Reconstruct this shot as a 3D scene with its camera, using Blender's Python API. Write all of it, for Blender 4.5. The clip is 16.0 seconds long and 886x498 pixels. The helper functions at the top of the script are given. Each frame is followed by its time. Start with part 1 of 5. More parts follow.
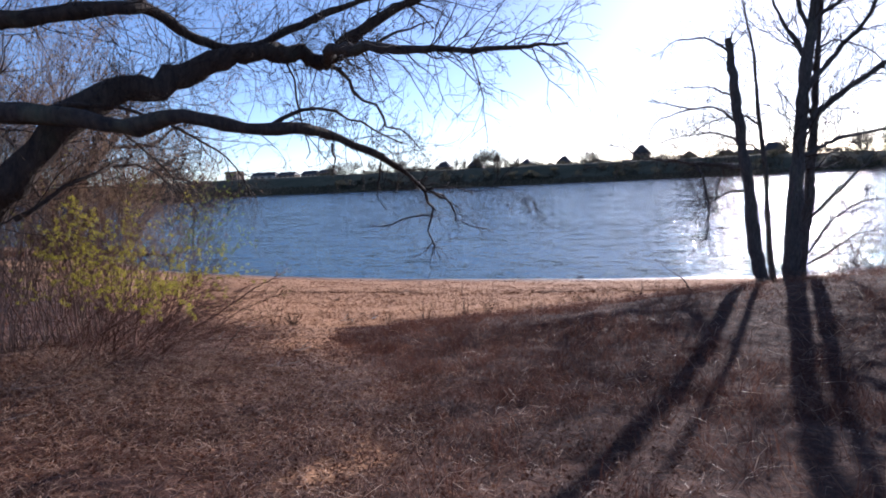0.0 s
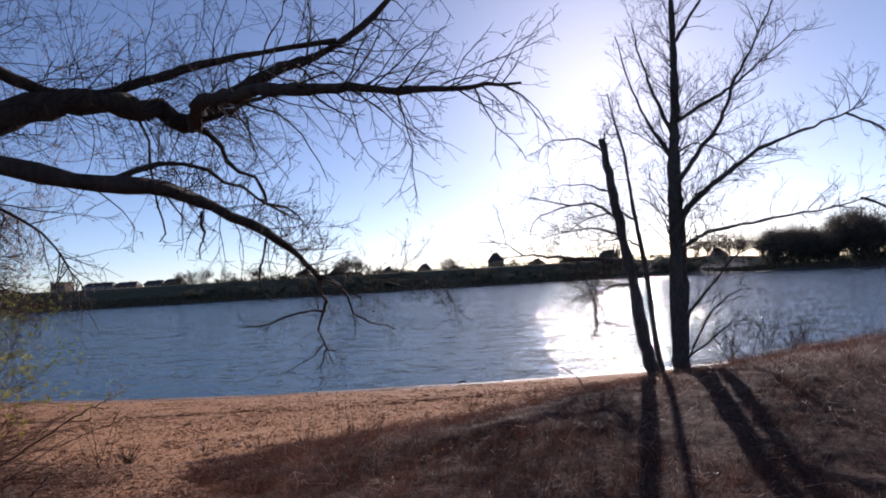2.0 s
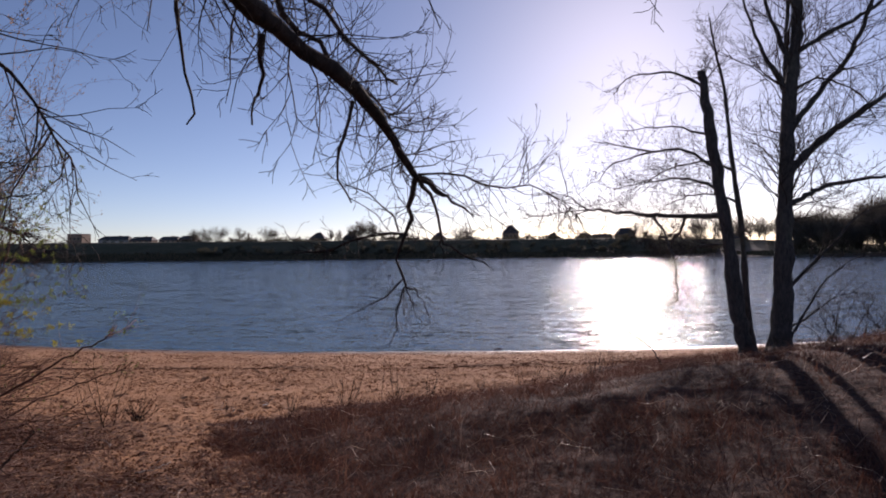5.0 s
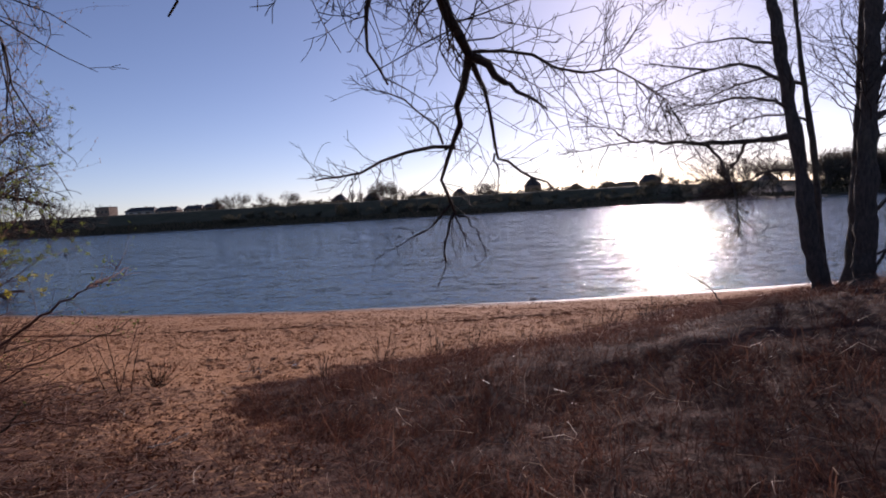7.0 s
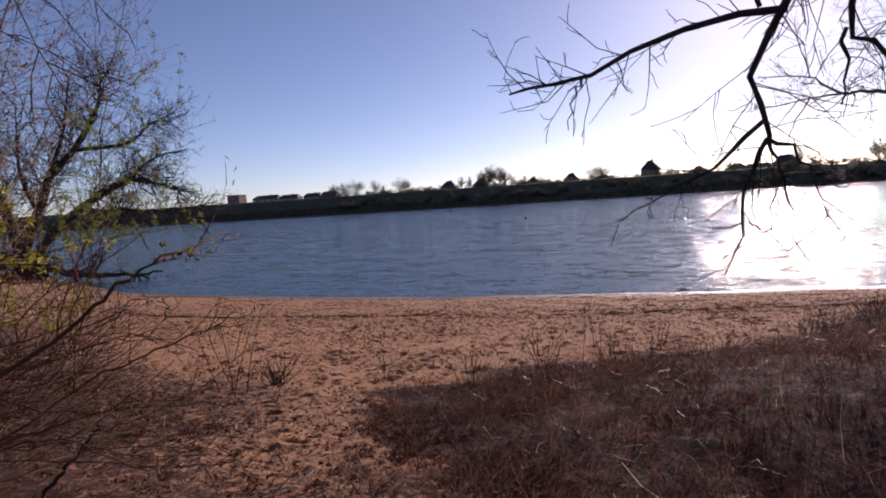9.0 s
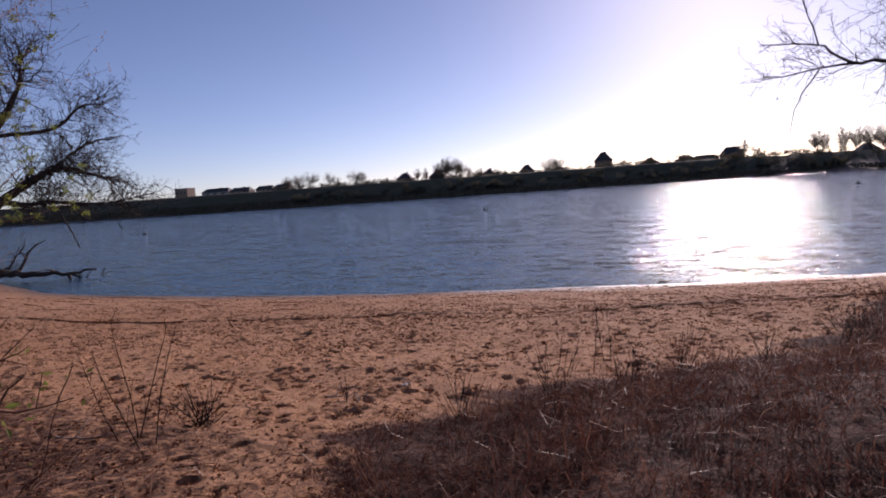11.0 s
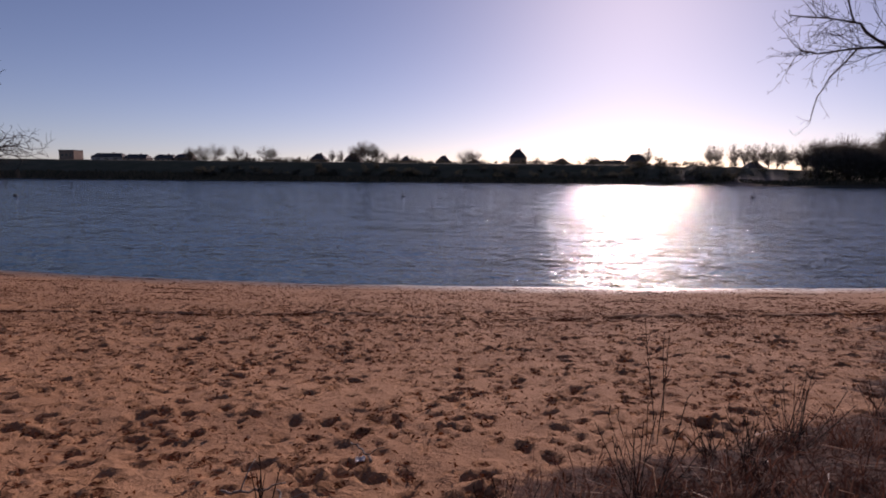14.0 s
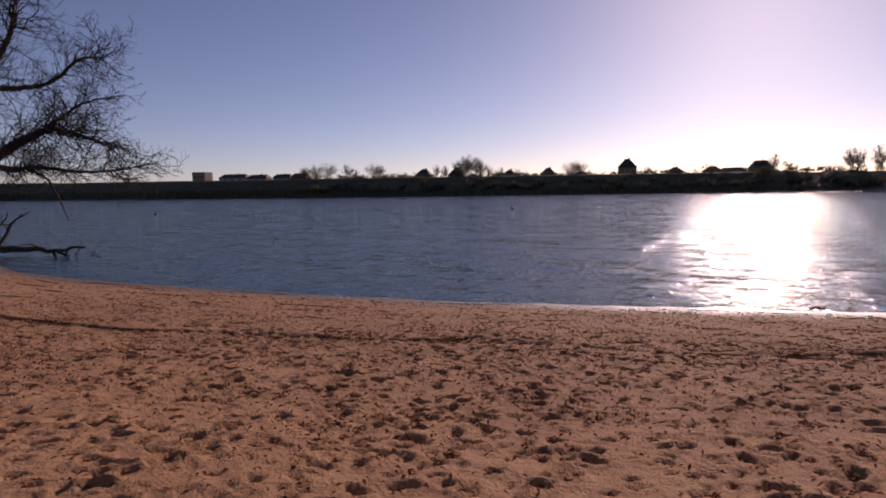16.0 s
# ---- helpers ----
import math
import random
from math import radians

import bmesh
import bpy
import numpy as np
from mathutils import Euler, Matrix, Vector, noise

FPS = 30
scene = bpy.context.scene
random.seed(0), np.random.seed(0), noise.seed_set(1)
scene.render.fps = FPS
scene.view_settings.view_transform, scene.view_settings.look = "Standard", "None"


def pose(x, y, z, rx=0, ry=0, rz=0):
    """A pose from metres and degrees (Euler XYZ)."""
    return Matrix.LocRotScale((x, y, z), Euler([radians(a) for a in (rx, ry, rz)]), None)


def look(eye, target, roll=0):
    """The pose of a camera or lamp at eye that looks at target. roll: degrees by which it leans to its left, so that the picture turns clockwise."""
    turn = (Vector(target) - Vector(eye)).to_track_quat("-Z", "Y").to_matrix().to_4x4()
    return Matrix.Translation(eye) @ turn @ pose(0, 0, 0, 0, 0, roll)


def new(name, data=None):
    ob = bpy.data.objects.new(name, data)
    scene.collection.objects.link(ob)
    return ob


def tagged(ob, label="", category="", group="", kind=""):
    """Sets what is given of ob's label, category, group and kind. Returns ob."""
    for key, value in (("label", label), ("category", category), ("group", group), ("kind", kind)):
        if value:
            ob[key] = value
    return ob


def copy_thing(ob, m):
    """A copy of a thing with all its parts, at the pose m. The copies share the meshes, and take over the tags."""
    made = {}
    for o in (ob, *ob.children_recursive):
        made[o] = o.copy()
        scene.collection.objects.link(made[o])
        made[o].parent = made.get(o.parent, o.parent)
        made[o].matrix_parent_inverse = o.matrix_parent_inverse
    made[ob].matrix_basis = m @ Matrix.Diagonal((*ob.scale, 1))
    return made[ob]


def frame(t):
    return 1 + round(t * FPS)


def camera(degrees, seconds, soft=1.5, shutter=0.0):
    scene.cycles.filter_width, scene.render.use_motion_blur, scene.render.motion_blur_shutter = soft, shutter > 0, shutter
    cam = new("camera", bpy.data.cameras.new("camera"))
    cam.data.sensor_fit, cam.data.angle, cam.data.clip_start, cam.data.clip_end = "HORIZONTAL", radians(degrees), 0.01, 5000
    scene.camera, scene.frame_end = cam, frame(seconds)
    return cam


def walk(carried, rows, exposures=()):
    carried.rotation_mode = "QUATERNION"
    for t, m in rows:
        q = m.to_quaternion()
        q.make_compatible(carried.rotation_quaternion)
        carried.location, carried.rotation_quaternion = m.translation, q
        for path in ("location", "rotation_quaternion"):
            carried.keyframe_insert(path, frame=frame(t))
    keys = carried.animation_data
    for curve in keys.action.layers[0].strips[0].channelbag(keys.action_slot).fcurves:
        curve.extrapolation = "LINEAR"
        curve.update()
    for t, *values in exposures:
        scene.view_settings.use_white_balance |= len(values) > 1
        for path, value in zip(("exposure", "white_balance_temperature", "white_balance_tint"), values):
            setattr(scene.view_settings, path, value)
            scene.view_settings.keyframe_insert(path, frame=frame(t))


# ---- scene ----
cam = camera(75.1, 16.0, soft=1.9)
PATH = [
    (0, (3.001, 1.507, 5.89), (2.479, 3.423, 5.648), -2.8),
    (0.5, (2.63, 1.936, 5.779), (2.275, 3.888, 5.526), -1.8),
    (1, (2.466, 2.275, 5.715), (2.315, 4.251, 5.445), -1.0),
    (1.5, (2.239, 2.612, 5.603), (2.01, 4.598, 5.535), -4.0),
    (2, (1.966, 3.161, 5.57), (1.93, 5.158, 5.673), -3.5),
    (2.5, (1.786, 3.31, 5.448), (1.795, 5.308, 5.55), -1.6),
    (3, (1.609, 3.748, 5.356), (1.394, 5.736, 5.414), -0.1),
    (3.5, (1.286, 4.407, 5.242), (1.128, 6.401, 5.238), 1.7),
    (4, (1.129, 4.784, 5.166), (1.057, 6.782, 5.116), 0.2),
    (4.5, (0.9, 5.152, 5.06), (0.767, 7.147, 5.105), -1.1),
    (4.7, (0.716, 5.398, 5.023), (0.615, 7.396, 5.057), -0.5),
    (6.8, (0.157, 6.875, 4.641), (0.135, 8.866, 4.444), -2.0),
    (7, (0.099, 7.064, 4.594), (-0.065, 9.052, 4.451), -3.4),
    (7.5, (-0.224, 7.565, 4.549), (-0.609, 9.523, 4.414), -3.4),
    (8, (-0.635, 8.164, 4.499), (-0.98, 10.126, 4.313), -3.4),
    (8.5, (-0.844, 8.711, 4.366), (-1.322, 10.648, 4.232), -4.4),
    (9, (-1.137, 9.213, 4.309), (-1.668, 11.134, 4.143), -3.8),
    (9.2, (-1.232, 9.458, 4.308), (-1.648, 11.407, 4.136), -4.0),
    (11.3, (-2.084, 11.405, 4.092), (-2.47, 13.357, 3.889), -4.1),
    (11.5, (-2.189, 11.623, 4.057), (-2.664, 13.559, 3.89), -2.4),
    (12, (-2.473, 12.351, 3.938), (-2.842, 14.314, 3.84), 0.8),
    (12.5, (-2.674, 13.016, 3.863), (-2.84, 15.009, 3.874), -0.5),
    (13, (-2.982, 13.745, 3.829), (-2.837, 15.738, 3.753), 1.7),
    (13.5, (-3.027, 14.067, 3.806), (-2.658, 16.023, 3.606), 2.0),
    (14, (-3.254, 14.139, 3.834), (-3.332, 16.122, 3.581), 0.4),
    (14.5, (-3.632, 14.729, 3.753), (-3.93, 16.694, 3.534), 1.6),
    (15, (-3.987, 15.179, 3.721), (-4.356, 17.131, 3.49), -0.6),
    (15.5, (-4.409, 15.627, 3.692), (-5.004, 17.525, 3.477), -2.0),
    (16, (-4.832, 16.288, 3.536), (-5.26, 18.231, 3.332), -0.9),
]
EXPOSURES = [(0.0, 1.12, 5750, 20), (1.0, 0.84, 5900, 21), (2.0, 0.52, 6200, 23), (3.0, 0.32, 6400, 25), (4.5, 0.24, 6550, 27), (7.0, 0.25, 6500, 32), (9.0, 0.28, 6450, 33), (11.5, 0.18, 6450, 36), (12.5, 0.0, 6600, 37), (13.5, -0.22, 6700, 38), (16.0, -0.21, 7050, 41)]
walk(cam, [(t, look(eye, target, roll)) for t, eye, target, roll in PATH], EXPOSURES)

# world and sun: low sun ahead, a little to the right of the walk
SUN_AZ, SUN_EL = 15.8, 18.8
SKY, SUN = 0.083, 3.4
world = bpy.data.worlds.new("sky")
scene.world = world
world.use_nodes = True
wt = world.node_tree
sky = wt.nodes.new("ShaderNodeTexSky")
sky.sky_type, sky.sun_disc = "NISHITA", False
sky.sun_elevation, sky.sun_rotation = radians(SUN_EL), radians(SUN_AZ)
sky.air_density, sky.dust_density, sky.ozone_density, sky.altitude = 0.75, 0.45, 2.0, 800
wt.links.new(sky.outputs[0], wt.nodes["Background"].inputs[0])
wt.nodes["Background"].inputs[1].default_value = SKY
sun = new("sun", bpy.data.lights.new("sun", "SUN"))
sun.data.energy, sun.data.angle, sun.data.color = SUN, radians(0.53), (1.0, 0.93, 0.82)
a, e = radians(SUN_AZ), radians(SUN_EL)
SUN_DIR = Vector((math.sin(a) * math.cos(e), math.cos(a) * math.cos(e), math.sin(e)))
sun.matrix_world = look((0, 0, 60), Vector((0, 0, 60)) - SUN_DIR)


# ---- materials ----
def material(name, build):
    m = bpy.data.materials.new(name)
    m.use_nodes = True
    nt = m.node_tree
    build(nt, nt.nodes["Principled BSDF"])
    return m


def node(nt, kind, **sets):
    n = nt.nodes.new(kind)
    for k, v in sets.items():
        n.inputs[k.replace("_", " ")].default_value = v
    return n


def ramp(nt, fac, stops):
    r = nt.nodes.new("ShaderNodeValToRGB")
    while len(r.color_ramp.elements) < len(stops):
        r.color_ramp.elements.new(0.5)
    for el, (p, c) in zip(r.color_ramp.elements, stops):
        el.position, el.color = p, (*c, 1)
    nt.links.new(fac, r.inputs[0])
    return r.outputs[0]


def place(nt, scale=(1, 1, 1)):
    g = nt.nodes.new("ShaderNodeNewGeometry")
    mp = nt.nodes.new("ShaderNodeMapping")
    mp.inputs["Scale"].default_value = scale
    nt.links.new(g.outputs["Position"], mp.inputs[0])
    return mp.outputs[0]


def noise_of(nt, vec, scale, detail=4.0, rough=0.55):
    n = node(nt, "ShaderNodeTexNoise", Scale=scale, Detail=detail, Roughness=rough)
    nt.links.new(vec, n.inputs["Vector"])
    return n.outputs["Fac"]


def bump(nt, bsdf, height, strength, distance, under=None):
    b = node(nt, "ShaderNodeBump", Strength=strength, Distance=distance)
    nt.links.new(height, b.inputs["Height"])
    if under is not None:
        nt.links.new(under, b.inputs["Normal"])
    nt.links.new(b.outputs[0], bsdf.inputs["Normal"])
    return b.outputs[0]


def mix(nt, fac, a, b, kind="MIX"):
    m = nt.nodes.new("ShaderNodeMix")
    m.data_type, m.blend_type = "RGBA", kind
    for sock, v in ((m.inputs[0], fac), (m.inputs[6], a), (m.inputs[7], b)):
        if hasattr(v, "links"):
            nt.links.new(v, sock)
        elif isinstance(v, tuple):
            sock.default_value = (*v, 1)
        else:
            sock.default_value = v
    return m.outputs[2]


def ground_look(nt, bs):
    p = place(nt)
    cover = nt.nodes.new("ShaderNodeAttribute")
    cover.attribute_name = "cover"
    wet = nt.nodes.new("ShaderNodeAttribute")
    wet.attribute_name = "wet"
    big, grain, clod = noise_of(nt, p, 0.7, 3), noise_of(nt, p, 90, 3, 0.7), noise_of(nt, p, 9, 5, 0.65)
    sand = ramp(nt, big, [(0.3, (0.41, 0.196, 0.098)), (0.7, (0.55, 0.283, 0.145))])
    sand = mix(nt, 0.35, sand, ramp(nt, grain, [(0.25, (0.24, 0.116, 0.060)), (0.75, (0.66, 0.385, 0.21))]))
    sand = mix(nt, wet.outputs["Fac"], sand, (0.17, 0.115, 0.075))
    litter = ramp(nt, clod, [(0.28, (0.024, 0.009, 0.006)), (0.5, (0.068, 0.026, 0.016)), (0.74, (0.17, 0.08, 0.048))])
    rag = nt.nodes.new("ShaderNodeMath")
    rag.operation = "MULTIPLY_ADD"
    nt.links.new(clod, rag.inputs[0])
    rag.inputs[1].default_value = 1.6
    nt.links.new(cover.outputs["Fac"], rag.inputs[2])
    edge = nt.nodes.new("ShaderNodeMapRange")
    edge.inputs["From Min"].default_value, edge.inputs["From Max"].default_value = 1.15, 1.5
    nt.links.new(rag.outputs[0], edge.inputs["Value"])
    turf = nt.nodes.new("ShaderNodeAttribute")
    turf.attribute_name = "turf"
    low = mix(nt, edge.outputs[0], sand, litter)
    meadow = ramp(nt, noise_of(nt, place(nt, (0.3, 1, 1)), 0.25, 5, 0.7), [(0.3, (0.062, 0.062, 0.036)), (0.7, (0.115, 0.10, 0.062))])
    nt.links.new(mix(nt, turf.outputs["Fac"], low, meadow), bs.inputs["Base Color"])
    gloss = nt.nodes.new("ShaderNodeMapRange")
    gloss.inputs["To Min"].default_value, gloss.inputs["To Max"].default_value = 0.95, 0.28
    nt.links.new(wet.outputs["Fac"], gloss.inputs["Value"])
    nt.links.new(gloss.outputs[0], bs.inputs["Roughness"])
    bs.inputs["Specular IOR Level"].default_value = 0.25
    crumb = noise_of(nt, p, 30, 4, 0.7)
    first = bump(nt, bs, clod, 0.7, 0.07)
    first = bump(nt, bs, crumb, 0.7, 0.028, first)
    bump(nt, bs, grain, 0.35, 0.006, first)


def water_look(nt, bs):
    """Wind ripples at five sizes, as slopes of the surface."""
    total = None
    for scale, steep in ((0.5, 0.3), (1.5, 0.5), (4.0, 0.6), (11.0, 0.9), (30.0, 0.9)):
        n = nt.nodes.new("ShaderNodeTexNoise")
        nt.links.new(place(nt, (0.42, 1.0, 1)), n.inputs["Vector"])
        n.inputs["Scale"].default_value, n.inputs["Detail"].default_value, n.inputs["Roughness"].default_value = scale, 2.0, 0.5
        off = nt.nodes.new("ShaderNodeVectorMath")
        off.operation = "SUBTRACT"
        nt.links.new(n.outputs["Color"], off.inputs[0])
        off.inputs[1].default_value = (0.5, 0.5, 0.5)
        slope = nt.nodes.new("ShaderNodeVectorMath")
        slope.operation = "MULTIPLY"
        nt.links.new(off.outputs[0], slope.inputs[0])
        slope.inputs[1].default_value = (steep * 1.25, steep, 0.0)
        if total is None:
            total = slope.outputs[0]
        else:
            both = nt.nodes.new("ShaderNodeVectorMath")
            both.operation = "ADD"
            nt.links.new(total, both.inputs[0])
            nt.links.new(slope.outputs[0], both.inputs[1])
            total = both.outputs[0]
    up = nt.nodes.new("ShaderNodeVectorMath")
    up.operation = "ADD"
    nt.links.new(total, up.inputs[0])
    up.inputs[1].default_value = (0, 0, 1)
    even = nt.nodes.new("ShaderNodeVectorMath")
    even.operation = "NORMALIZE"
    nt.links.new(up.outputs[0], even.inputs[0])
    nt.links.new(even.outputs[0], bs.inputs["Normal"])
    bs.inputs["Base Color"].default_value = (0.029, 0.078, 0.125, 1)
    bs.inputs["Roughness"].default_value = 0.05
    bs.inputs["IOR"].default_value = 1.33


def bark_look(dark, light, scale=14.0, lichen=0.0):
    def build(nt, bs):
        tc = nt.nodes.new("ShaderNodeTexCoord")
        mp = nt.nodes.new("ShaderNodeMapping")
        mp.inputs["Scale"].default_value = (1, 1, 0.35)
        nt.links.new(tc.outputs["Object"], mp.inputs[0])
        f, g = noise_of(nt, mp.outputs[0], scale, 6, 0.7), noise_of(nt, mp.outputs[0], scale * 0.12, 3)
        c = ramp(nt, f, [(0.3, dark), (0.7, light)])
        if lichen:
            c = mix(nt, ramp(nt, g, [(0.55, (0, 0, 0)), (0.75, (lichen,) * 3)]), c, (0.20, 0.20, 0.11))
        nt.links.new(c, bs.inputs["Base Color"])
        bs.inputs["Roughness"].default_value = 0.9
        bump(nt, bs, f, 1.0, 0.06)
    return build


def varied_look(stops, rough=0.85, through_light=0.0):
    """Thin things that differ from one to the next: grass blades, leaves, dead twigs."""
    def build(nt, bs):
        g = nt.nodes.new("ShaderNodeNewGeometry")
        patch = noise_of(nt, place(nt), 0.8, 2)
        both = nt.nodes.new("ShaderNodeMath")
        both.operation = "MULTIPLY_ADD"
        nt.links.new(g.outputs["Random Per Island"], both.inputs[0])
        both.inputs[1].default_value = 0.7
        shift = nt.nodes.new("ShaderNodeMath")
        shift.operation = "MULTIPLY_ADD"
        shift.inputs[1].default_value, shift.inputs[2].default_value = 0.8, -0.25
        nt.links.new(patch, shift.inputs[0])
        nt.links.new(shift.outputs[0], both.inputs[2])
        c = ramp(nt, both.outputs[0], stops)
        nt.links.new(c, bs.inputs["Base Color"])
        bs.inputs["Roughness"].default_value = rough
        bs.inputs["Specular IOR Level"].default_value = 0.25
        if through_light:
            t = nt.nodes.new("ShaderNodeBsdfTranslucent")
            nt.links.new(c, t.inputs[0])
            m = nt.nodes.new("ShaderNodeMixShader")
            m.inputs[0].default_value = through_light
            nt.links.new(bs.outputs[0], m.inputs[1])
            nt.links.new(t.outputs[0], m.inputs[2])
            nt.links.new(m.outputs[0], nt.nodes["Material Output"].inputs[0])
    return build


def plain_look(color, rough=0.7, scale=6.0, spread=0.35):
    def build(nt, bs):
        tc = nt.nodes.new("ShaderNodeTexCoord")
        f = noise_of(nt, tc.outputs["Object"], scale, 5, 0.65)
        lo, hi = tuple(c * (1 - spread) for c in color), tuple(min(1, c * (1 + spread)) for c in color)
        nt.links.new(ramp(nt, f, [(0.3, lo), (0.7, hi)]), bs.inputs["Base Color"])
        bs.inputs["Roughness"].default_value = rough
        bump(nt, bs, f, 0.3, 0.02)
    return build


M_GROUND = material("sand and litter", ground_look)
M_WATER = material("lake water", water_look)
M_WILLOW = material("willow bark", bark_look((0.014, 0.009, 0.007), (0.095, 0.058, 0.040), 11, 0.3))
M_ALDER = material("alder bark", bark_look((0.03, 0.026, 0.024), (0.12, 0.10, 0.085), 16, 0.35))
M_TWIG = material("bare twigs", varied_look([(0.1, (0.018, 0.012, 0.01)), (0.6, (0.05, 0.034, 0.027)), (1.0, (0.095, 0.065, 0.045))]))
M_REDTWIG = material("reddish shrub stems", varied_look([(0.1, (0.07, 0.03, 0.021)), (0.6, (0.16, 0.072, 0.048)), (1.0, (0.27, 0.15, 0.10))]))
M_BUD = material("beige buds", varied_look([(0.1, (0.15, 0.095, 0.06)), (0.6, (0.30, 0.20, 0.13)), (1.0, (0.44, 0.31, 0.20))], 0.8, 0.6))
M_BRAMBLE = material("dead bramble stems", varied_look([(0.1, (0.08, 0.045, 0.032)), (0.55, (0.21, 0.125, 0.09)), (1.0, (0.48, 0.35, 0.25))]))
M_GRASS = material("dry grass", varied_look([(0.1, (0.06, 0.023, 0.017)), (0.6, (0.15, 0.06, 0.04)), (0.92, (0.27, 0.135, 0.088)), (1.0, (0.45, 0.30, 0.205))], 0.85, 0.4))
M_STRAW = material("bleached straw", varied_look([(0.1, (0.17, 0.08, 0.048)), (0.6, (0.42, 0.25, 0.16)), (1.0, (0.78, 0.57, 0.42))], 0.45, 0.4))
M_LEAF = material("young willow leaves", varied_look([(0.1, (0.24, 0.21, 0.03)), (0.5, (0.43, 0.37, 0.05)), (0.95, (0.62, 0.50, 0.10))], 0.6, 0.65))
M_GREENLEAF = material("fresh green leaves", varied_look([(0.1, (0.11, 0.14, 0.03)), (0.6, (0.22, 0.26, 0.06)), (1.0, (0.38, 0.38, 0.10))], 0.6, 0.55))
M_FARBUSH = material("far shrubs", varied_look([(0.1, (0.05, 0.05, 0.033)), (0.6, (0.10, 0.09, 0.06)), (1.0, (0.15, 0.13, 0.09))], 0.9, 0.5))
M_FARTWIG = material("far bare crowns", varied_look([(0.1, (0.07, 0.06, 0.05)), (0.9, (0.18, 0.15, 0.12))], 0.9, 0.4))
M_REED = material("reed fringe", varied_look([(0.1, (0.05, 0.042, 0.026)), (0.9, (0.13, 0.10, 0.062))], 0.9))
M_ROOF = material("dark roof tiles", plain_look((0.045, 0.04, 0.038), 0.7, 1.5))
M_WALL = material("house brick", plain_look((0.22, 0.15, 0.11), 0.85, 2))
M_PALEWALL = material("pale plaster", plain_look((0.28, 0.26, 0.24), 0.8, 0.6, 0.15))
M_GLASS = material("window pane", plain_look((0.03, 0.035, 0.04), 0.15, 1, 0.1))
M_DRIFT = material("driftwood", bark_look((0.24, 0.19, 0.15), (0.62, 0.53, 0.44), 20))
# colour of the debris; in the footprints its red-brown stands in for shade
M_WRACK_PITSHADE = material("debris and pit shade", varied_look([(0.1, (0.085, 0.024, 0.009)), (0.8, (0.24, 0.082, 0.034))], 0.9, 0.35))
M_DEADLEAF = material("curled dead leaves", varied_look([(0.1, (0.045, 0.015, 0.008)), (0.6, (0.15, 0.055, 0.028)), (0.9, (0.30, 0.14, 0.075)), (1.0, (0.50, 0.34, 0.22))], 0.8, 0.2))
M_BUOY = material("buoy paint", plain_look((0.045, 0.03, 0.027), 0.85, 8, 0.2))
M_BUOYTOP = material("pale buoy top", plain_look((0.16, 0.15, 0.14), 0.85, 8, 0.1))
M_SCRAP = material("pale scrap", plain_look((0.75, 0.73, 0.70), 0.6, 30, 0.15))


# ---- mesh helpers ----
def mesh_object(name, verts, faces, mat, parent=None, label="", smooth=True):
    me = bpy.data.meshes.new(name)
    me.from_pydata([tuple(v) for v in verts], [], [tuple(f) for f in faces])
    me.materials.append(mat)
    if smooth:
        me.polygons.foreach_set("use_smooth", [True] * len(me.polygons))
    me.update()
    ob = new(name, me)
    if parent is not None:
        ob.parent = parent
    if label:
        tagged(ob, label)
    return ob


def part(name, bm, mat, parent, label=""):
    me = bpy.data.meshes.new(name)
    bm.to_mesh(me)
    bm.free()
    me.materials.append(mat)
    ob = new(name, me)
    ob.parent = parent
    return tagged(ob, label)


def array_mesh(name, verts, loops, starts, mat, smooth=True):
    """A mesh object from flat arrays: places, corner indices and the first corner of each face."""
    me = bpy.data.meshes.new(name)
    me.vertices.add(len(verts))
    me.vertices.foreach_set("co", np.ascontiguousarray(verts, np.float32).ravel())
    me.loops.add(len(loops))
    me.loops.foreach_set("vertex_index", np.ascontiguousarray(loops, np.int32))
    me.polygons.add(len(starts))
    me.polygons.foreach_set("loop_start", np.ascontiguousarray(starts, np.int32))
    me.polygons.foreach_set("use_smooth", np.full(len(starts), smooth))
    me.update(calc_edges=True)
    me.materials.append(mat)
    return new(name, me)


def cross(a, b):
    return np.stack([a[..., 1] * b[..., 2] - a[..., 2] * b[..., 1], a[..., 2] * b[..., 0] - a[..., 0] * b[..., 2], a[..., 0] * b[..., 1] - a[..., 1] * b[..., 0]], -1)


